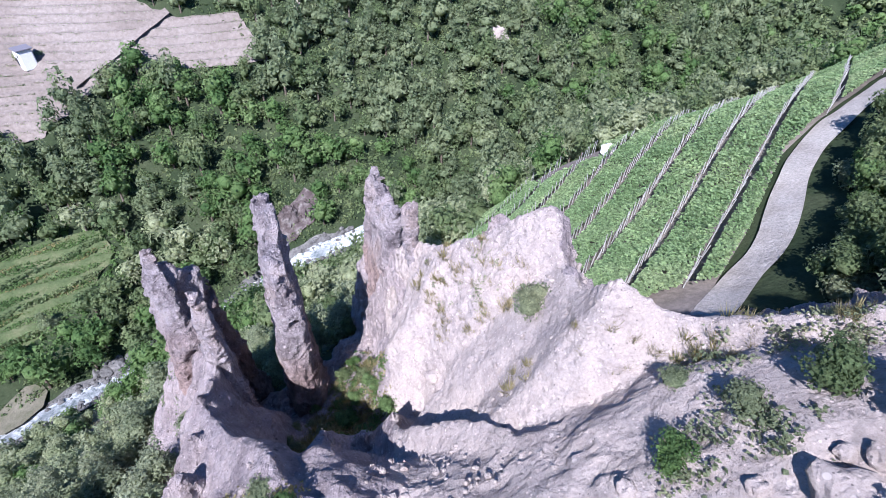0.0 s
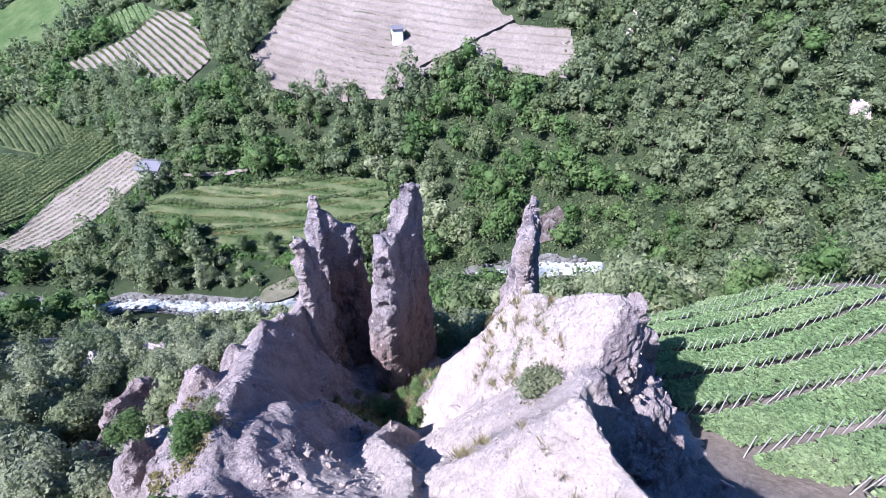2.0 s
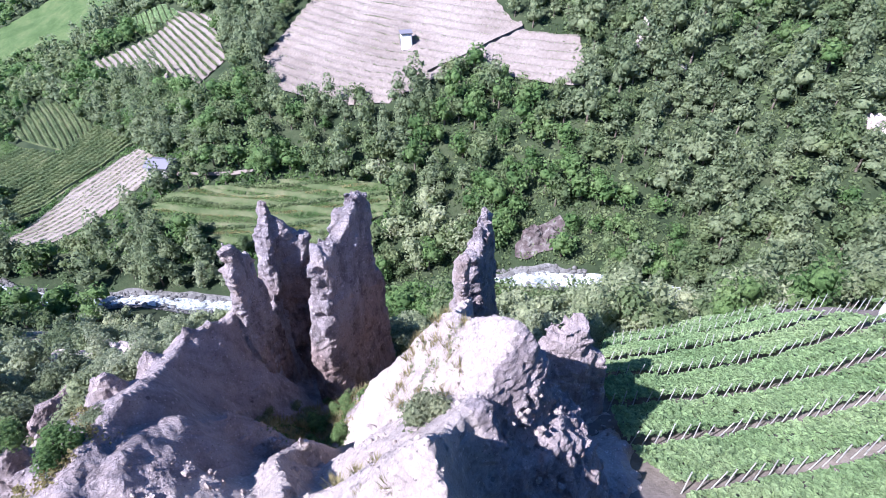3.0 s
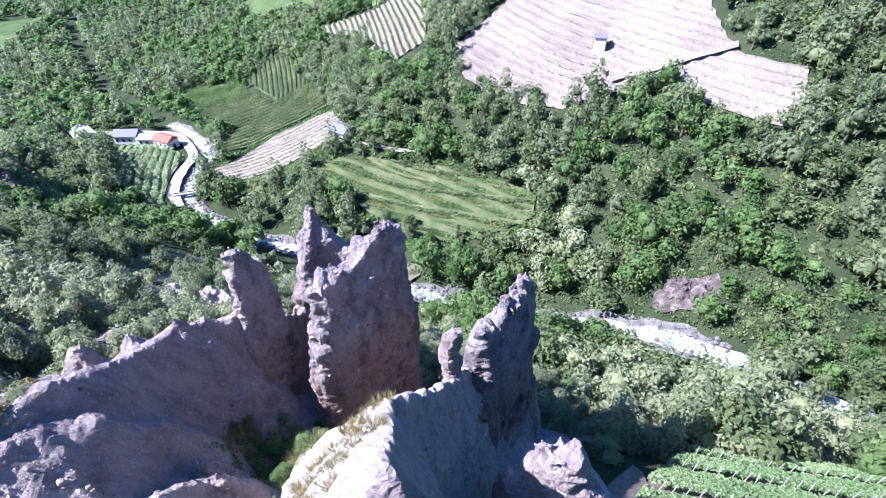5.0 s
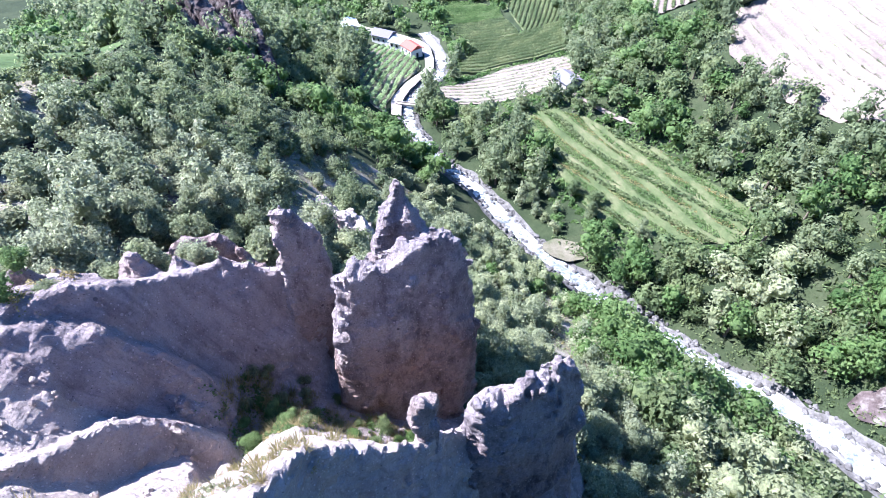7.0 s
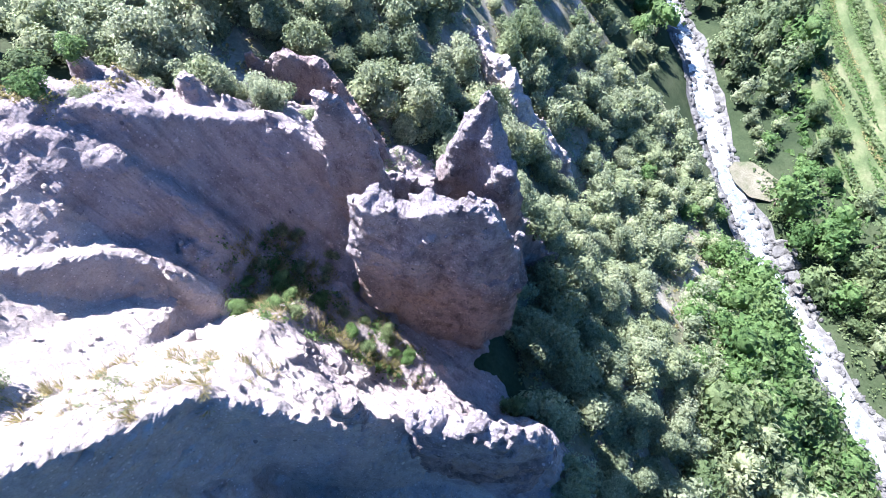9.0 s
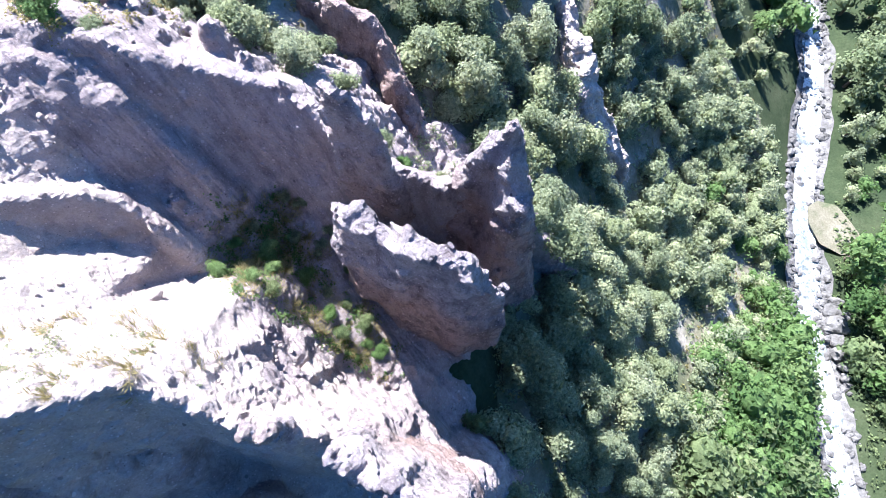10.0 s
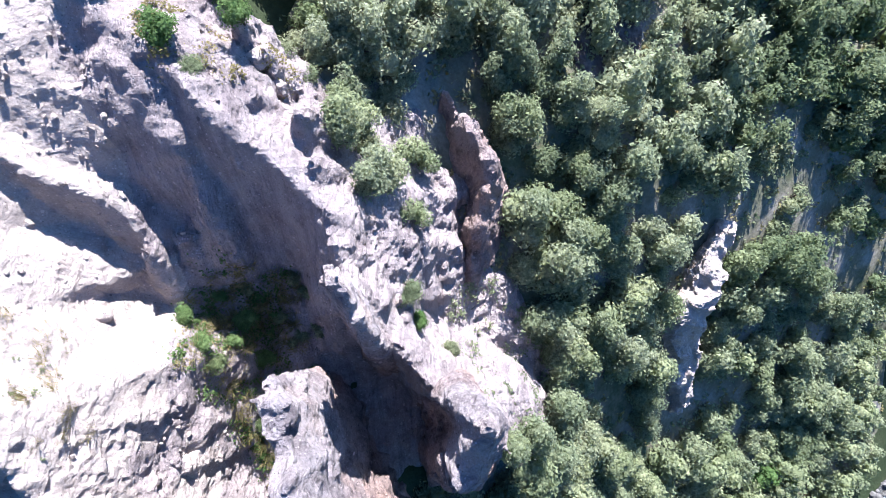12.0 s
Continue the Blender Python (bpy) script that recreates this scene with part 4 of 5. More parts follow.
VINE_SOIL = VINEYARD[3:] + [(0, 44), (2, 38.5), (6, 30), (9, 26), (13, 23), (18.5, 24.5)]
NO_TREES = [VINE_SOIL, BARE_FIELD, TERRACES, CROPS, STRIP, VINE_FAR, VINE_UPPER, VINE_LIGHT, VINE_DARK, VINE_BEND, MEADOW_FAR, VINE_GREEN, MEADOW_SPUR, MEADOW_WEST, VINEYARD, BARE_ROCK]
CLEAR = [(-34, -12, 3.5), (-30, 0, 3), (-37, -19, 3), (-69, 49.5, 4.6), (-21.5, 61, 3), (-31, 90.5, 5.5), (-122.5, 54, 5), (17, 62, 4.5), (-197, -17, 9), (-191, -4, 8), (-184, 3, 7), (-88, 111, 4), (-57, 60, 4), (13, 24, 6), (7, 29, 4)]
SPINES = [[(-42, 10.7), (-39, 17.3), (-40.6, 24.6)], [(-18.1, 5.2), (-20.5, 10), (-19.2, 15.4)], [(-17, 7.5), (-16.8, 13)], [(-127, -33), (-124, -26)], [(-115, -40), (-106, -19)], [(-12, 17), (-18.2, 26.5)], [(-9.9, 22.9), (-12.2, 29)], [(-3.8, 30), (-6, 36)], [(4, 32), (5.2, 29)]]


def tree_places():
    rng = np.random.RandomState(11)
    step = 4.3
    x, y = np.meshgrid(np.arange(-470, 135, step), np.arange(-175, 180, step), indexing="ij")
    x, y = (x + (rng.rand(*x.shape) - 0.5) * step * 0.95).ravel(), (y + (rng.rand(*y.shape) - 0.5) * step * 0.95).ravel()
    keep = np.ones(len(x), bool)
    for poly in NO_TREES:
        keep &= ~inside(x, y, poly)
    for poly, reach in ((CROPS, (4,)), (STRIP, (4, 8)), (VINE_FAR, (4, 9)), (VINE_UPPER, (5, 10, 15)), (VINE_LIGHT, (5, 10)), (VINE_DARK, (5, 10)), (VINE_BEND, (5, 10)), (TERRACES, (5, 10)), (MEADOW_SPUR, (4, 8, 12, 16))):
        far = np.hypot(x, y - 15)
        for k in reach:
            keep &= ~inside(x + x / far * k, y + (y - 15) / far * k, poly)
    for cx, cy, r in CLEAR:
        keep &= np.hypot(x - cx, y - cy) > r
    for line in SPINES:
        keep &= along(x, y, [(*p, 0) for p in line])[0] > 2.6
    for line, r in ((VALLEY_WAY[5:22], 4.2), (VALLEY_WAY[:6], 4.0), (TRACK_WAY, 3.6), (BEND_ROAD, 3.4)):
        keep &= along(x, y, [(*p, 0) for p in line])[0] > r
    keep &= (x > -340) | (rng.rand(len(x)) < 0.55)
    far = np.hypot(x, y - 15)
    for k in (4, 8, 12):
        for line in (VALLEY_WAY[4:11], BEND_ROAD[3:]) if k > 4 else (VALLEY_WAY[4:22], BEND_ROAD[3:]):
            keep &= along(x + x / far * k, y + (y - 15) / far * k, [(*p, 0) for p in line])[0] > 3.0
    keep &= ~((y < -45) & (x > -60)) & ~((y < -9) & (y > -40) & (x > 40)) & ~((x > 95) & (y < 60)) & ~((x < -225) & (x > -340) & (y > 120)) & (y < 178) & ((y > -78) | (x < -150))  & ~((y > 160) & (x < -40)) & ~((x > 90) & (y < 95))
    x, y = x[keep], y[keep]
    near_slope = (y < 50) & (x > -75) & (x < -8)
    bare = vnoise(x, y, 0, 11, 21) + 0.5 * vnoise(x, y, 0, 5, 22)
    thin = np.where(near_slope, bare < 0.42, bare < 1.3)
    x, y = x[thin], y[thin]
    ex, ey = rng.uniform(-72, 2, 4600), rng.uniform(-24, 72, 4600)
    ok = inside(ex, ey, NEAR_SLOPE) & (vnoise(ex, ey, 0, 9, 24) < 0.45) & (along(ex, ey, [(*p, 0) for p in VALLEY_WAY])[0] > 5) & ~inside(ex, ey, BARE_ROCK)
    for line in SPINES:
        ok &= along(ex, ey, [(*p, 0) for p in line])[0] > 2.6
    x, y = np.r_[x, ex[ok][:1200]], np.r_[y, ey[ok][:1200]]
    verge = [(22.2, 22.8), (25, 26.0), (29.6, 31.4), (36.6, 40.8), (46.4, 49.4), (53, 51), (41, 37), (32, 25.5), (26.5, 19)]
    bx, by = rng.uniform(20, 52, 1500), rng.uniform(19, 53, 1500)
    ok = inside(bx, by, verge)
    return x, y, bx[ok][:130], by[ok][:130], rng


tx, ty, verge_x, verge_y, rng_t = tree_places()
order = np.argsort(np.hypot((tx + 16) * 1.0, (ty - 24) * 0.9))
tx, ty = tx[order], ty[order]
tz = np.r_[lie(tx[:290], ty[:290]), sheet(tx[290:], ty[290:])]
far_batches = {k: ([], []) for k in LEAF_OF}
trunk_v, trunk_f = [], []
patches = vnoise(tx, ty, 0, 22, 23)
far_base = dict.fromkeys(LEAF_OF, 0)
stem = trunk_arrays(3, 2.6, 0.12)
stem = (stem[0][:12], stem[1][:12])
for n, (x, y) in enumerate(zip(tx, ty)):
    patch = patches[n] + 0.8 * (rng_t.rand() - 0.5)
    south = y < 52 and x < 60 and x > -90
    if y > 85:
        kind_name = "pine" if patch > 0.02 else ("bright" if patch < -0.3 else "oak")
    elif x > -70 and 55 < y <= 85:
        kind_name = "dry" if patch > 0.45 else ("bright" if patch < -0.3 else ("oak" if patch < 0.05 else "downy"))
    elif south and x < -42 and y < 14:
        kind_name = "oak" if patch < 0.1 else ("pine" if patch < 0.5 else "dry")
    elif south:
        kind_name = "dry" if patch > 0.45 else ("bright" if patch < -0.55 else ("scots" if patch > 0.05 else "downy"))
    else:
        kind_name = "pine" if patch > 0.3 else ("bright" if patch < -0.15 else "oak")
    size = (1.85 if south else 3.3) * (0.65 + 0.7 * rng_t.rand())
    if kind_name == "dry":
        size *= 0.85
    tall = (0.72 if south else 0.85) + 0.5 * rng_t.rand() ** 1.5 + (0.25 * rng_t.rand() if kind_name in ("pine", "scots") else 0)
    if n < 290:
        plant(kind_name, x, y, size, rng_t.rand() * 360, rng_t.randint(4), tall=tall, z=float(tz[n]))
    else:
        v, f = FAR_ARRAYS[kind_name, SLOPE if (-62 < x < 0 and -12 < y < 60) or (-45 < x < 25 and y < 88) else MID if -100 < x < 45 and 30 < y < 112 else (FAR if math.hypot(x + 30, y - 40) < 165 and y > -45 and (y > 2 or x < -6) else REMOTE)][rng_t.randint(4)]
        g, s = rng_t.rand() * 6.283, size / 2.0
        turn = np.array([[math.cos(g), -math.sin(g), 0], [math.sin(g), math.cos(g), 0], [0, 0, 1]])
        foot = (x, y, tz[n] - 0.2)
        vs, fs = far_batches[kind_name]
        fs.append(f + sum(len(q) for q in vs[-1:]) + far_base[kind_name])
        far_base[kind_name] += len(vs[-1]) if vs else 0
        vs.append((v * (s, s, s * tall)) @ turn.T + foot)
        if n < 2600:
            trunk_f.append(stem[1] + len(trunk_v) * 12)
            trunk_v.append(stem[0] * s + foot)
for kind_name, (vs, fs) in far_batches.items():
    ob = new({"oak": "broadleaf_wood", "bright": "young_wood", "pine": "pine_wood", "dry": "scrub", "downy": "oak_wood", "scots": "open_pine_wood"}[kind_name], mesh_from("wood", np.vstack(vs), np.vstack(fs), LEAF_OF[kind_name]))
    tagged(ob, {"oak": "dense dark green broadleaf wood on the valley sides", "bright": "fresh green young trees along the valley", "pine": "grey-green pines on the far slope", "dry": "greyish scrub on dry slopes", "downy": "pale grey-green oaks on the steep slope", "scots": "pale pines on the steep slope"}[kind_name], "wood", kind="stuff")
    if kind_name == "oak":
        stems = new("trunks", mesh_from("trunks", np.vstack(trunk_v), np.vstack(trunk_f), BARK))
        stems.parent = ob


# the last four stand unseen to the south, added to shadow the slope
for x, y in list(zip(verge_x, verge_y)) + [(9.5, 2.5), (17, 3), (21.5, 5), (25, 7)]:
    plant(("oak", "bright", "oak", "dry")[rng_t.randint(4)], x, y, 1.2 + 1.1 * rng_t.rand(), rng_t.rand() * 360, rng_t.randint(4), "dense green tree on the bank beside the track", tall=0.8 + 0.4 * rng_t.rand())


# ---- low growth between the trees ----
def low_growth(name, region, clumps, per, size, mat, label, seed, spread=0.45):
    rng = np.random.RandomState(seed)
    p = np.array(region)
    x, y = rng.uniform(p[:, 0].min(), p[:, 0].max(), clumps), rng.uniform(p[:, 1].min(), p[:, 1].max(), clumps)
    ok = inside(x, y, region) & ~inside(x, y, BARE_ROCK) & (along(x, y, [(*q, 0) for q in VALLEY_WAY])[0] > 3.6)
    for poly in (CROPS, VINEYARD, STRIP, VINE_FAR, VINE_UPPER, VINE_LIGHT, VINE_DARK, VINE_BEND):
        ok &= ~inside(x, y, poly)
    x, y = x[ok].repeat(per), y[ok].repeat(per)
    r = np.abs(rng.randn(len(x))) * spread
    g = rng.rand(len(x)) * 6.283
    x, y = x + r * np.cos(g), y + r * np.sin(g)
    z = sheet(x, y) + np.maximum(0.75 - r, 0.08) * rng.rand(len(x))
    n = len(x)
    nrm = rng.randn(n, 3) + (0, 0, 1.0)
    nrm /= np.linalg.norm(nrm, axis=1)[:, None]
    a = np.cross(nrm, rng.randn(n, 3))
    a /= np.linalg.norm(a, axis=1)[:, None]
    b = np.cross(nrm, a)
    s = (size * (0.5 + 0.8 * rng.rand(n)))[:, None]
    q = np.c_[x, y, z]
    v = np.stack([q - a * s, q - b * s * 0.7, q + a * s, q + b * s * 0.7], 1).reshape(-1, 3)
    i = np.arange(n)[:, None] * 4
    tagged(new(name, mesh_from(name, v, np.vstack([i + (0, 1, 2), i + (0, 2, 3)]), mat, False)), label, "undergrowth", kind="stuff")


low_growth("undergrowth", NEAR_SLOPE, 2600, 14, 0.2, LEAF_DRY, "low grey-green scrub between the trees", 41)
low_growth("undergrowth", [(-75, 46), (-60, 75), (-35, 100), (25, 112), (60, 110), (30, 70), (0, 62), (-25, 76)], 9000, 14, 0.22, LEAF_OAK, "green bushes and brambles below the trees", 43)
low_growth("undergrowth", [(-160, 10), (-190, 25), (-186, 62), (-146, 64), (-66, 88), (-58, 74), (-80, 50), (-120, 30)], 6500, 8, 0.5, LEAF_BRIGHT, "green bushes along the field edges", 44)
low_growth("undergrowth", [(-80, 86), (-40, 88), (20, 104), (70, 112), (110, 135), (110, 176), (-45, 176), (-60, 130), (-36, 120), (-70, 110)], 9000, 6, 0.55, LEAF_OAK, "dark green thicket below the far wood", 45, 1.1)
low_growth("dry_grass", NEAR_SLOPE, 2200, 12, 0.16, STRAW, "dry yellowish grass between the trees", 42)


# ---- vineyards ----
def canopy(rng, x, y, z, size, lean):
    n = len(x)
    nrm = np.c_[lean[0] + 0.32 * rng.randn(n), lean[1] + 0.32 * rng.randn(n), 0.8 + 0.3 * rng.rand(n)]
    nrm /= np.linalg.norm(nrm, axis=1)[:, None]
    a = np.cross(nrm, rng.randn(n, 3))
    a /= np.linalg.norm(a, axis=1)[:, None]
    b = np.cross(nrm, a)
    sa, sb = (size * (0.5 + 0.7 * rng.rand(n)))[:, None], (size * (0.4 + 0.6 * rng.rand(n)))[:, None]
    p = np.c_[x, y, z]
    v = np.stack([p - a * sa, p - b * sb + nrm * 0.05, p + a * sa, p + b * sb + nrm * 0.05], 1).reshape(-1, 3)
    i = np.arange(n)[:, None] * 4
    return v, np.vstack([i + (0, 1, 2), i + (0, 2, 3)])


def post_mesh():
    bm = bmesh.new()
    bmesh.ops.create_cone(bm, segments=6, radius1=0.045, radius2=0.035, depth=2.5, cap_ends=True)
    bmesh.ops.translate(bm, verts=bm.verts, vec=(0, 0, 1.1))
    me = bpy.data.meshes.new("post")
    bm.to_mesh(me)
    bm.free()
    me.materials.append(POST)
    return me


def near_vineyard():
    """Pergola rows: a sloping leafy roof on a line of posts, with a bare gap between rows."""
    rng = np.random.RandomState(5)
    post = post_mesh()
    way, side = np.array((0.6, 0.8)), np.array((0.8, -0.6))
    for row in np.arange(-56, 8, 3.85):
        n = 24000
        s = rng.rand(n) * 110 + 5
        w = rng.rand(n) * 3.1
        x, y = way[0] * s + side[0] * (row + w), way[1] * s + side[1] * (row + w)
        ok = inside(x, y, VINEYARD) & (vnoise(x, y, 0, 1.6, 33) > -0.72) & ~inside(x, y, [(13, 61), (20, 57.5), (22.5, 62), (17, 66), (12, 67)])
        x, y, w = x[ok], y[ok], w[ok]
        if len(x) < 150:
            continue
        z = sheet(x, y) + 1.25 + 0.06 * w + 0.22 * vnoise(x, y, 0, 1.1, 34) + 0.12 * rng.randn(len(x))
        v, f = canopy(rng, x, y, z, 0.2, side * 0)
        root = new("vine_row")
        leafy = new("canopy", mesh_from("canopy", v, f, LEAF_VINE, False))
        leafy.parent = root
        tagged(root, "green pergola vine row on pale wooden posts", "vine row", "vine rows")
        for s in np.arange(5, 115, 0.95):
            px, py = way * s + side * (row + 3.2)
            if inside(np.array([px]), np.array([py]), VINEYARD)[0]:
                ob = new("post", post)
                ob.parent = root
                ob.matrix_basis = pose(px, py, float(sheet(np.array([px]), np.array([py]))[0]), rng.randn() * 3 + 3, rng.randn() * 3 + 2, 0)


near_vineyard()


def far_rows(name, poly, angle, spacing, width, n, mat, label, height=1.3, size=0.38, contour=0.0, sway=0.8):
    """Rows of plants in a far field, straight or along the contours."""
    rng = np.random.RandomState(len(poly) + int(spacing * 10))
    p = np.array(poly)
    x = rng.uniform(p[:, 0].min(), p[:, 0].max(), n)
    y = rng.uniform(p[:, 1].min(), p[:, 1].max(), n)
    if contour:
        g = ground_height(x, y) / contour + 0.12 * vnoise(x, y, 0, 14, 36)
        lane = (g - np.floor(g)) < width / spacing
    else:
        g = (x * math.cos(angle) + y * math.sin(angle) + sway * vnoise(x, y, 0, 20, 35)) / spacing
        lane = (g - np.floor(g)) < width / spacing
    ok = inside(x, y, poly) & lane
    x, y = x[ok], y[ok]
    z = sheet(x, y) + 0.4 + height * (0.4 + 0.6 * rng.rand(len(x)))
    v, f = canopy(rng, x, y, z, size, (0, 0))
    tagged(new(name, mesh_from(name, v, f, mat, False)), label, "vine rows", kind="stuff")


far_rows("vine_rows", VINE_FAR, 2.75, 2.9, 1.3, 52000, LEAF_OAK, "dense dark green vine rows in the valley", 1.5, 0.34)
far_rows("vine_rows", VINE_UPPER, 2.0, 2.6, 1.2, 40000, LEAF_OAK, "green vine rows on low terraces", 0.9, 0.28, contour=0.75)
far_rows("vine_rows", VINE_DARK, 2.75, 2.7, 1.3, 24000, LEAF_OAK, "dark green vines near the river bend", 1.4, 0.34)
far_rows("vine_rows", VINE_LIGHT, 2.75, 2.6, 1.7, 34000, LEAF_BRIGHT, "light green vines near the river bend", 1.2, 0.34)
far_rows("vine_rows", VINE_GREEN, 1.2, 2.2, 1.5, 8000, LEAF_VINE, "green planted rows on a small terrace")
far_rows("vine_rows", VINE_BEND, 1.45, 2.3, 1.1, 24000, LEAF_VINE, "curved vine rows inside the river bend")
far_rows("vine_rows", TERRACES, 0, 2.6, 0.85, 90000, LEAF_OAK, "green rows along pale terraces", 0.7, 0.3, contour=1.0)
far_rows("dry_vines", BARE_FIELD, 0, 2.6, 0.62, 150000, LEAF_DRY, "sparse dry vines along the terrace edges", 0.25, 0.17, contour=1.25)
far_rows("terrace_weeds", BARE_FIELD, 0, 2.6, 0.24, 300000, LEAF_OAK, "thin green weeds along the terrace banks", 0.2, 0.15, contour=1.25)
far_rows("meadow_grass", CROPS, 2.18, 2.4, 1.7, 60000, LEAF_BRIGHT, "tufty green grass in the valley field", 0.12, 0.2, sway=3.0)
far_rows("crop_rows", CROPS, 2.18, 5.2, 0.9, 40000, LEAF_OAK, "dark green rows of vines in the valley field", 0.9, 0.3, sway=3.0)
far_rows("straw_rows", CROPS, 2.2, 4.3, 0.8, 40000, STRAW, "straw-coloured mown strips in the valley field", 0.12, 0.2, sway=3.0)
far_rows("seedling_rows", STRIP, 2.75, 2.4, 0.7, 16000, LEAF_DRY, "thin rows of seedlings in pale soil", 0.2, 0.25)


# ---- bushes, grass and litter on the bare rock ----
def rock_growth(name, poly, clumps, per, spread, size, mat, label, seed):
    """Low plants on the bare rock, many small leaves or blades to a clump."""
    rng = np.random.RandomState(seed)
    p = np.array(poly)
    x, y = rng.uniform(p[:, 0].min(), p[:, 0].max(), clumps), rng.uniform(p[:, 1].min(), p[:, 1].max(), clumps)
    ok = inside(x, y, poly) & (vnoise(x, y, 0, 1.7, seed) > -0.25)
    x, y = x[ok].repeat(per), y[ok].repeat(per)
    r, g = np.abs(rng.randn(len(x))) * spread, rng.rand(len(x)) * 6.283
    x, y = x + r * np.cos(g), y + r * np.sin(g)
    z = rock_height(x, y) + np.maximum(spread * 1.6 - r, 0.05) * rng.rand(len(x))
    v, f = canopy(rng, x, y, z, size, (0, 0))
    tagged(new(name, mesh_from(name, v, f, mat, False)), label, "undergrowth", kind="stuff")


POCKET = [(-8.6, 15.4), (-5, 15.6), (-2.9, 17.6), (-3.6, 20.5), (-5, 24), (-6.4, 28.6), (-7.8, 28.6), (-8.2, 24), (-7.4, 19)]
rock_growth("pocket_growth", POCKET, 230, 42, 0.34, 0.085, LEAF_BRIGHT, "fresh green herbs and shrubs in the sheltered hollow", 71)
rock_growth("pocket_growth", POCKET, 150, 34, 0.28, 0.07, STRAW, "dry grass in the sheltered hollow", 72)
rock_growth("slope_growth", [(-2.5, 25), (0.2, 19.6), (4, 18.8), (4.8, 21), (0, 25)], 70, 20, 0.22, 0.06, LEAF_DRY, "greyish dwarf shrubs on the pale slope", 73)
rock_growth("slope_growth", [(6, 7), (26, 9), (26, 15.5), (14, 14.2), (8, 12)], 240, 36, 0.4, 0.09, LEAF_DRY, "scrubby low plants at the head of the gullies", 74)
rock_growth("slope_growth", [(-26, 20), (-21, 15.5), (-15.5, 15.5), (-18, 20), (-21, 27), (-23.5, 25.5)], 110, 36, 0.4, 0.09, LEAF_DRY, "scrubby low plants on the pale flank", 75)
rock_growth("slope_growth", [(-10.5, 7), (-4, 5.5), (-5, 8.8), (-9, 10.5)], 60, 36, 0.35, 0.08, STRAW, "yellowish dry plants on the west ridge", 76)

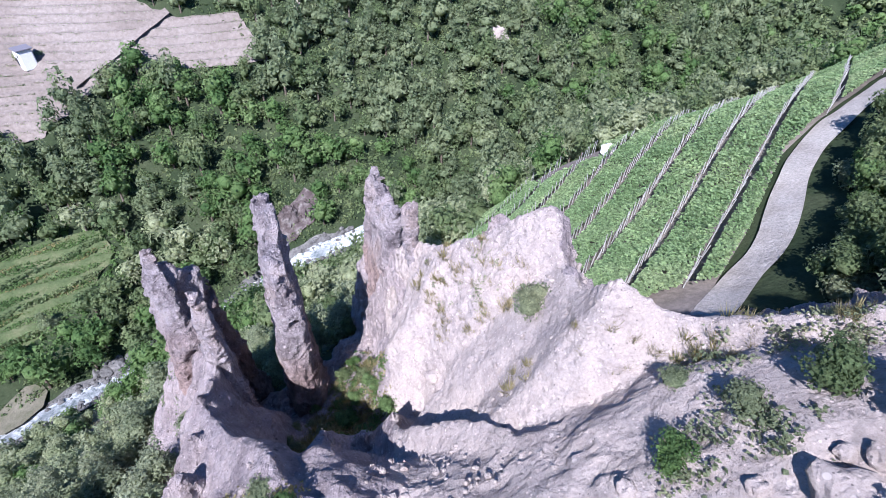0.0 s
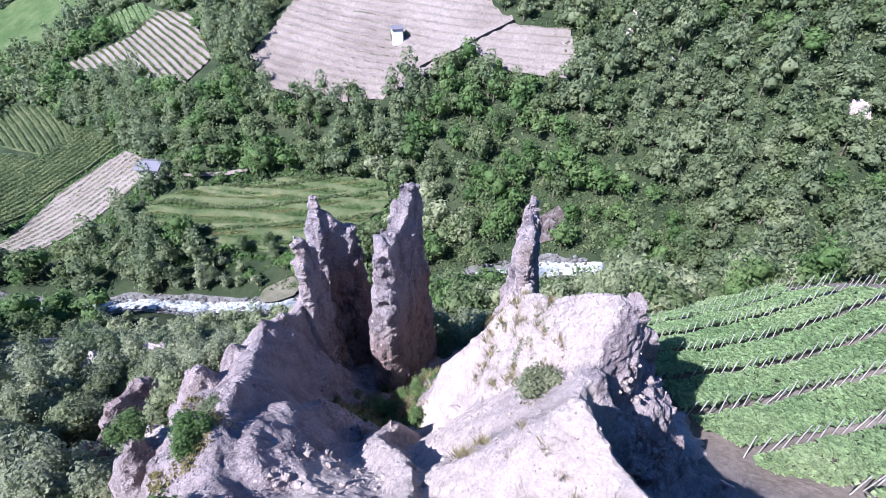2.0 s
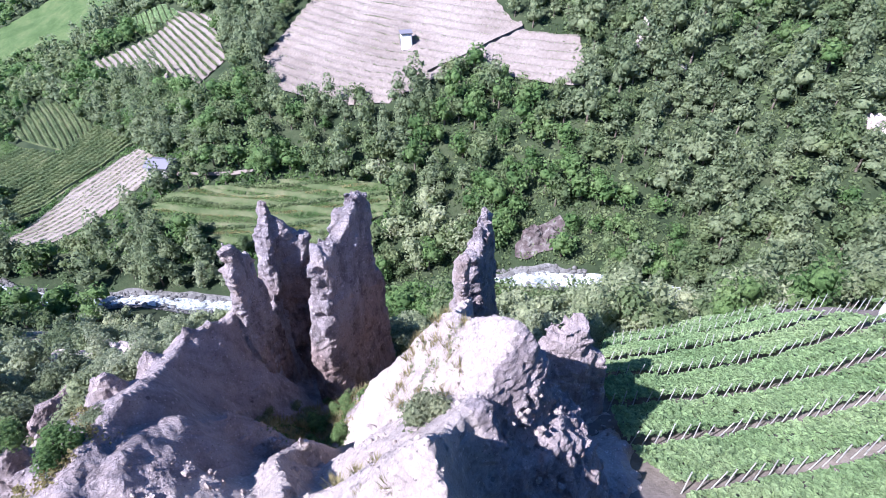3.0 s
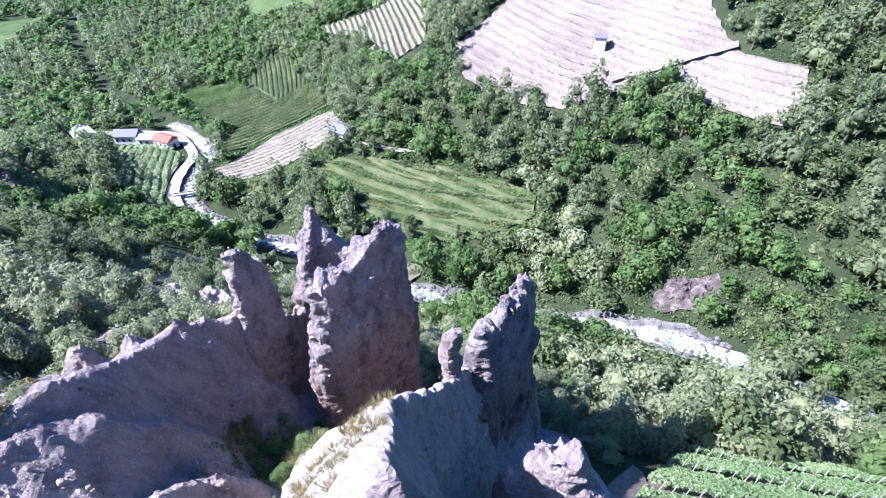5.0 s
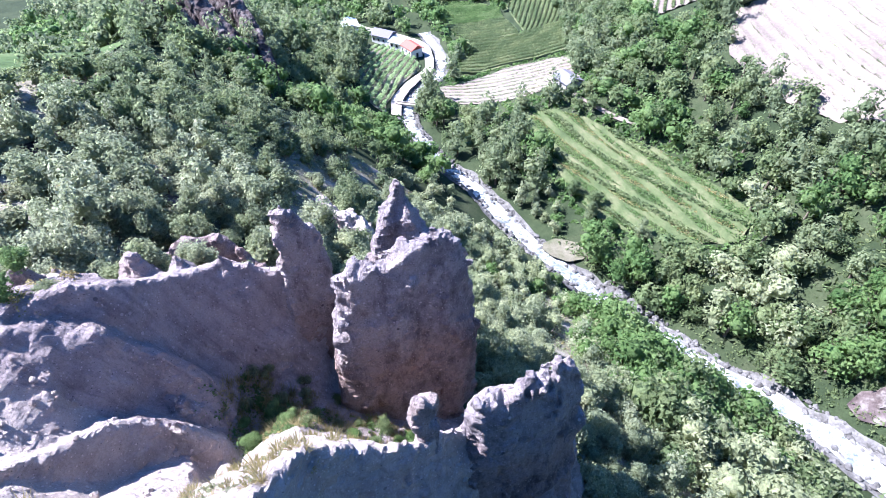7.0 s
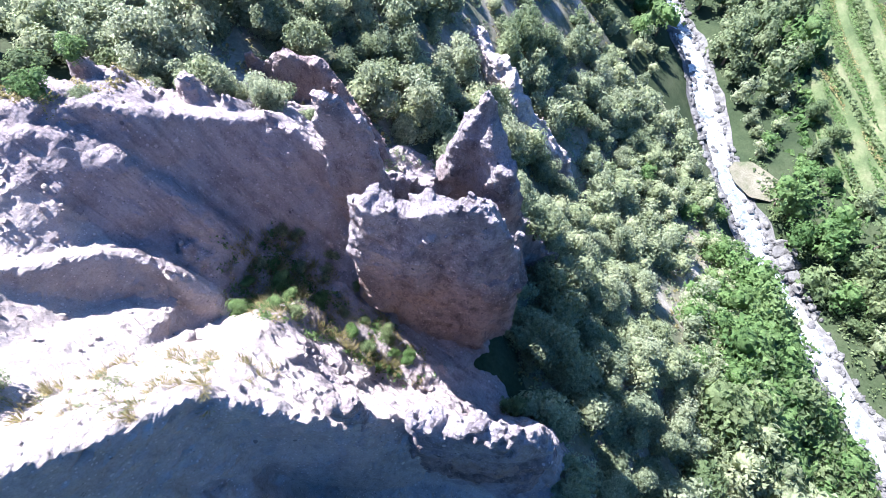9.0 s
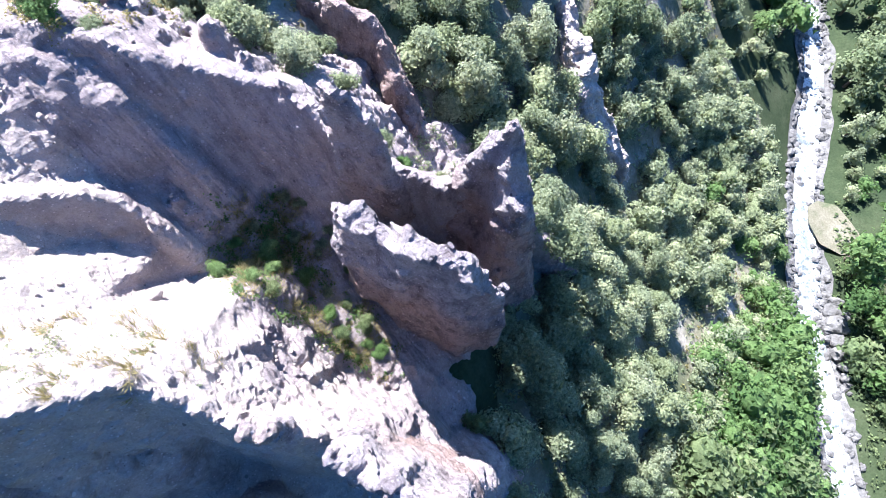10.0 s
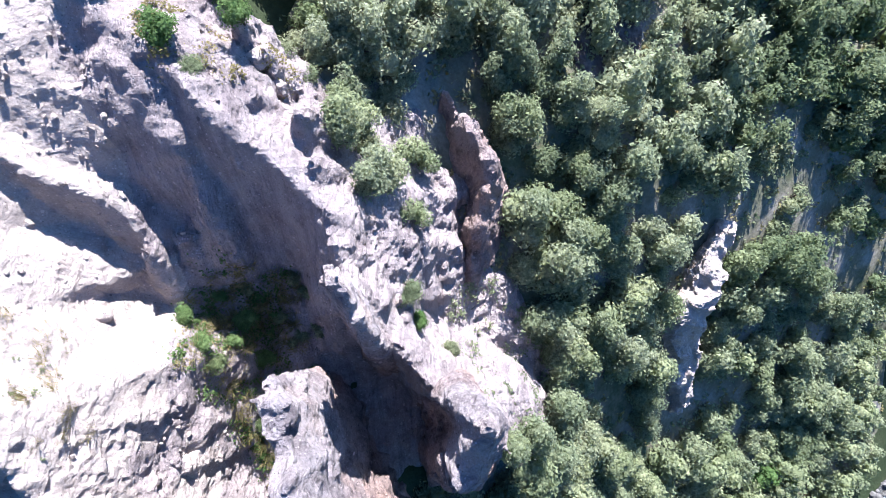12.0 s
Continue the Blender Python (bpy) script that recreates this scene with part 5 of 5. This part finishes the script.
for kind_name, x, y, size, tall, label in (
        ("dry", 4.4, 17.9, 1.25, 1.0, "grey-green bush on the crest of the pale ridge"),
        ("bright", -5.6, 7.7, 1.2, 0.75, "bright green bush at the top of the west ridge"),
        ("dry", -6.9, 9.3, 0.9, 0.8, "yellowish low bush on the west ridge"),
        ("bright", -3.3, 18.4, 0.85, 0.7, "bright green bush at the foot of the pale slope"),
        ("oak", -5.0, 21.0, 0.8, 0.8, ""), ("dry", -6.3, 16.8, 0.6, 1.3, ""), ("dry", -9.2, 17.0, 0.6, 1.4, ""), ("bright", -5.6, 19.6, 0.7, 0.8, ""), ("bright", -6.3, 22.8, 0.65, 0.8, ""), ("dry", -8.4, 19.4, 0.7, 1.0, ""), ("dry", -6.8, 21.6, 0.7, 0.7, ""),
        ("oak", -9.2, 33.8, 1.2, 1.1, "small tree in the shade behind the rock wall"), ("oak", -10.4, 35.6, 1.3, 1.0, ""),
        ("oak", 12.3, 15.0, 0.75, 0.9, "dark green bush on the gullied slope"), ("dry", 16.4, 15.4, 0.8, 0.7, "yellowish bush on the gullied slope"), ("oak", 10.9, 9.4, 1.2, 0.9, ""), ("dry", 9.0, 8.7, 1.0, 0.8, ""), ("oak", 14.2, 8.4, 1.5, 0.8, ""), ("oak", 18.2, 10.4, 1.5, 0.8, ""), ("dry", 20.6, 12.6, 1.2, 0.8, ""), ("bright", 17.6, 7.4, 1.4, 0.8, ""), ("oak", 22.5, 9.5, 1.7, 0.9, ""), ("dry", 12.6, 11.0, 0.7, 0.7, ""),
        ("bright", -4.4, 19.9, 0.7, 0.7, ""), ("oak", -6.1, 24.2, 0.75, 0.7, ""), ("bright", -6.8, 25.6, 0.6, 0.7, ""), ("dry", -7.0, 27.0, 0.6, 0.6, ""), ("oak", -7.3, 22.9, 0.6, 0.7, ""), ("dry", -7.6, 18.2, 0.6, 1.2, ""), ("bright", -4.9, 17.2, 0.5, 0.8, ""), ("oak", -8.9, 21.2, 0.5, 1.0, ""),
        ("oak", 15.8, 9.8, 1.1, 0.8, ""), ("dry", 13.4, 12.6, 0.8, 0.6, ""), ("oak", 19.9, 8.6, 1.3, 0.9, ""), ("dry", 17.0, 12.2, 0.9, 0.7, ""), ("oak", 23.8, 12.4, 1.5, 0.9, ""), ("oak", 21.6, 15.0, 1.0, 0.8, ""), ("dry", 8.0, 10.6, 0.8, 0.6, ""), ("oak", 12.2, 7.2, 1.2, 0.8, ""), ("bright", 6.6, 7.8, 0.9, 0.7, ""), ("oak", 25.4, 15.6, 1.3, 0.9, ""),
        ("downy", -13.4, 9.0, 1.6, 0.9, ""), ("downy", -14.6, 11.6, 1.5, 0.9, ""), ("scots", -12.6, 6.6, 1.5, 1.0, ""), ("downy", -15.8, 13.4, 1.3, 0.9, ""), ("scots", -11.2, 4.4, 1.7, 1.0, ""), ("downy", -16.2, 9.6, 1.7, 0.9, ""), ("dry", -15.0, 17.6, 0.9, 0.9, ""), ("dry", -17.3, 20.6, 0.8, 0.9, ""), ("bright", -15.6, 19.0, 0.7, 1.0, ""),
        ("bright", -5.9, 18.6, 0.9, 0.9, ""), ("bright", -6.6, 20.4, 0.8, 1.0, ""), ("oak", -7.4, 24.6, 0.8, 0.9, ""), ("bright", -7.2, 26.4, 0.7, 0.9, ""), ("dry", -8.6, 16.2, 0.6, 1.6, ""), ("dry", -9.4, 19.0, 0.6, 1.6, ""),
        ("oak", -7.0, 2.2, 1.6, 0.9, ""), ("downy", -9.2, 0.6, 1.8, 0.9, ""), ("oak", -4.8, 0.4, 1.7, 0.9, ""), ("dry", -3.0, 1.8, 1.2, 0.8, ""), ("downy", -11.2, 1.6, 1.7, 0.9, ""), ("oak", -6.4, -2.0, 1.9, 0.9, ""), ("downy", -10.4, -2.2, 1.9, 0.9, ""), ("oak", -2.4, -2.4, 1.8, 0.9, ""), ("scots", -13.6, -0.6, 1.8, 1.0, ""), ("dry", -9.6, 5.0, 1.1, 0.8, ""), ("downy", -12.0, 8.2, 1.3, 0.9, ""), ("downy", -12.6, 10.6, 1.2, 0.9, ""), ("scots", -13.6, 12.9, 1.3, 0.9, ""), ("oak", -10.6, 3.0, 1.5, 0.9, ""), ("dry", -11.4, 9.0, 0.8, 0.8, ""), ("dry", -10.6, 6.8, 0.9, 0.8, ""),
        ("bright", -8.6, 6.4, 1.0, 0.9, ""), ("bright", -2.6, 5.0, 1.3, 0.8, "")):
    plant(kind_name, x, y, size, random.random() * 360, random.randrange(4), label, 0.15, tall, "bushes on the rock")


for kind_name, x, y, size in (("pine", -78, 55.5, 2.2), ("oak", -81, 56.5, 2.4), ("bright", -74, 58.5, 2.0), ("pine", -71, 64, 2.2), ("oak", -86, 52.5, 2.4), ("bright", -96, 47.5, 2.3), ("oak", -104, 46.5, 2.3), ("bright", -119, 51, 2.0), ("dry", -89.6, 112.4, 1.8), ("dry", -86.2, 113.6, 1.3)):
    plant(kind_name, x, y, size, random.random() * 360, random.randrange(4), "rounded green tree standing by the valley fields", 0.15, 1.0, "trees by the fields")


def tuft_mesh(seed, n=70):
    rng = np.random.RandomState(seed)
    g, lean = rng.rand(n) * 6.28, 0.05 + 0.3 * rng.rand(n)
    foot = np.c_[np.cos(g), np.sin(g), np.zeros(n)] * (0.3 * rng.rand(n))[:, None]
    tip = foot + np.c_[np.cos(g) * lean, np.sin(g) * lean, 0.18 + 0.3 * rng.rand(n)]
    s = np.c_[-np.sin(g), np.cos(g), np.zeros(n)] * 0.016
    v = np.stack([foot - s, foot + s, tip], 1).reshape(-1, 3)
    return mesh_from("grass_tuft", v, np.arange(3 * n).reshape(-1, 3), STRAW, False)


TUFTS = [tuft_mesh(k) for k in range(4)]
rng_g = np.random.RandomState(17)
for poly, count, low, high in (([(-2.5, 24.5), (0.2, 19.2), (4.5, 18.6), (4.6, 21), (0, 24.6)], 60, 0.6, 1.3),
                               ([(2, 15.8), (8, 13.2), (14, 15), (20, 15), (20, 12), (9, 11.5), (3, 13.5)], 60, 0.6, 1.4),
                               ([(-9, 15.6), (-5, 15.8), (-3.6, 19), (-5, 23.5), (-6.4, 28), (-7.6, 28), (-8.6, 21)], 190, 0.7, 1.6)):
    p = np.array(poly)
    made = 0
    while made < count:
        x, y = rng_g.uniform(p[:, 0].min(), p[:, 0].max()), rng_g.uniform(p[:, 1].min(), p[:, 1].max())
        if not inside(np.array([x]), np.array([y]), poly)[0]:
            continue
        ob = new("grass_tuft", TUFTS[made % 4])
        s = rng_g.uniform(low, high)
        ob.matrix_basis = pose(x, y, float(rock_height(np.array([x]), np.array([y]))[0]) - 0.08, 0, 0, rng_g.rand() * 360) @ Matrix.Diagonal((s, s, s, 1))
        tagged(ob, "dry straw-coloured grass tuft on pale rock", "grass tuft", "grass tufts")
        made += 1


# ---- buildings ----
def plain(name, colour, rough=0.8, grain=6.0):
    m, tree, b = material(name, rough, 0, 0.3)
    c = ramp(tree, noise_node(tree, grain, 5, 0.7), [(0.3, tuple(v * 0.75 for v in colour)), (0.65, colour)])
    tree.links.new(c, b.inputs["Base Color"])
    return m


PLASTER, ROOF_GREY, ROOF_RED, ROOF_PALE, DARK = plain("white_plaster", (0.75, 0.73, 0.7)), plain("grey_slates", (0.16, 0.15, 0.17)), plain("red_tiles", (0.4, 0.1, 0.07)), plain("pale_sheet_roof", (0.62, 0.63, 0.65), 0.5), plain("dark_opening", (0.03, 0.03, 0.035), 0.4)


def box_part(name, size, centre, mat, parent, label=""):
    bm = bmesh.new()
    bmesh.ops.create_cube(bm, size=1)
    bmesh.ops.scale(bm, verts=bm.verts, vec=size)
    bmesh.ops.translate(bm, verts=bm.verts, vec=centre)
    bmesh.ops.bevel(bm, geom=bm.edges, offset=min(size) * 0.08, segments=1, affect="EDGES")
    me = bpy.data.meshes.new(name)
    bm.to_mesh(me)
    bm.free()
    me.materials.append(mat)
    ob = new(name, me)
    ob.parent = parent
    if label:
        ob["label"] = label
    return ob


def house(name, x, y, turn, w, d, h, pitch, wall, roof, label, category="house"):
    """A small gabled building with openings. pitch: the ridge's rise."""
    root = new(name)
    root.matrix_basis = pose(x, y, float(sheet(np.array([x]), np.array([y]))[0]) + 0.1, 0, 0, turn)
    box_part("wall", (w, d, h + 1.2), (0, 0, h / 2 - 0.6), wall, root)
    bm = bmesh.new()
    o, t = 0.35, 0.18
    prof = [(-d / 2 - o, h - 0.1), (0, h + pitch), (d / 2 + o, h - 0.1), (d / 2 + o, h - 0.1 + t), (0, h + pitch + t), (-d / 2 - o, h - 0.1 + t)]
    rings = [[bm.verts.new((sx * (w / 2 + o), a, b)) for a, b in prof] for sx in (-1, 1)]
    for i in range(6):
        bm.faces.new((rings[0][i], rings[0][(i + 1) % 6], rings[1][(i + 1) % 6], rings[1][i]))
    for r in rings:
        bm.faces.new((r[0], r[1], r[4], r[5]))
        bm.faces.new((r[1], r[2], r[3], r[4]))
    for sx in (-1, 1):
        a = [bm.verts.new((sx * w / 2, -d / 2, h - 0.05)), bm.verts.new((sx * w / 2, d / 2, h - 0.05)), bm.verts.new((sx * w / 2, 0, h + pitch))]
        bm.faces.new(a)
    bmesh.ops.recalc_face_normals(bm, faces=bm.faces)
    me = bpy.data.meshes.new("roof")
    bm.to_mesh(me)
    bm.free()
    me.materials.append(roof)
    ob = new("roof", me)
    ob.parent = root
    for sy in (-1, 1):
        for k in np.arange(-w / 2 + 1.2, w / 2 - 0.8, 2.2):
            win = box_part("window", (0.8, 0.1, 0.9), (k, sy * (d / 2 + 0.02), h * 0.6), DARK, root)
    box_part("door", (0.1, 0.9, 1.9), (w / 2 + 0.02, 0, 0.95), DARK, root)
    return tagged(root, label, category, "valley buildings")


house("farm_shed", -122.5, 54, 30, 6, 5, 2.6, 1.1, WALLING, ROOF_GREY, "grey-roofed stone farm shed beside pale soil", "shed")
house("house", -199, -20, 20, 8, 6, 3.5, 1.2, PLASTER, ROOF_PALE, "white house with a pale metal roof")
house("house", -191.5, -5.5, 65, 8, 6, 3.5, 1.4, PLASTER, ROOF_GREY, "white house with a blue-grey slate roof")
house("house", -187, 0.8, 65, 6, 5, 3, 0.8, PLASTER, ROOF_PALE, "low white building with a pale roof")
house("house", -181.5, 6.2, 40, 7, 5, 3.2, 1.3, PLASTER, ROOF_RED, "white house with a red tiled roof")


def hut(x, y, turn):
    root = new("hut")
    root.matrix_basis = pose(x, y, float(sheet(np.array([x]), np.array([y]))[0]) + 0.3, 0, 0, turn)
    box_part("wall", (3.0, 2.8, 4.2), (0, 0, 1.3), PLASTER, root)
    box_part("roof", (3.5, 3.3, 0.22), (0, 0, 3.5), ROOF_GREY, root, "dark flat roof slab")
    box_part("door", (0.8, 0.1, 1.8), (-0.6, -1.42, 0.9), DARK, root)
    box_part("window", (0.6, 0.1, 0.6), (0.7, -1.42, 2.2), DARK, root)
    return tagged(root, "small white plastered hut with a dark flat roof", "hut")


hut(-87.5, 111, -38)


def tank(x, y, s, label):
    root = new("water_tank")
    root.matrix_basis = pose(x, y, float(sheet(np.array([x]), np.array([y]))[0]) + 0.25, 0, 0, 25)
    box_part("body", (1.3 * s, 1.0 * s, 1.0 * s), (0, 0, 0.5 * s), PLASTER, root)
    box_part("lid", (0.5 * s, 0.5 * s, 0.12 * s), (0, 0, 1.05 * s), ROOF_PALE, root)
    return tagged(root, label, "water tank")


tank(21.2, 60.4, 1.2, "white plastic water tank at the vineyard's edge")
tank(36.5, 94, 1.4, "white water tank below the vineyard")
bridge = new("footbridge")
bridge.matrix_basis = pose(-136, 9.9, float(sheet(np.array([-136.0]), np.array([9.9]))[0]) + 0.5, 0, 0, 80)
box_part("deck", (7.5, 1.6, 0.3), (0, 0, 0), TRACK, bridge)
for sy in (-0.7, 0.7):
    box_part("kerb", (7.5, 0.2, 0.35), (0, sy, 0.3), TRACK, bridge)
tagged(bridge, "small pale concrete footbridge over the torrent", "footbridge")
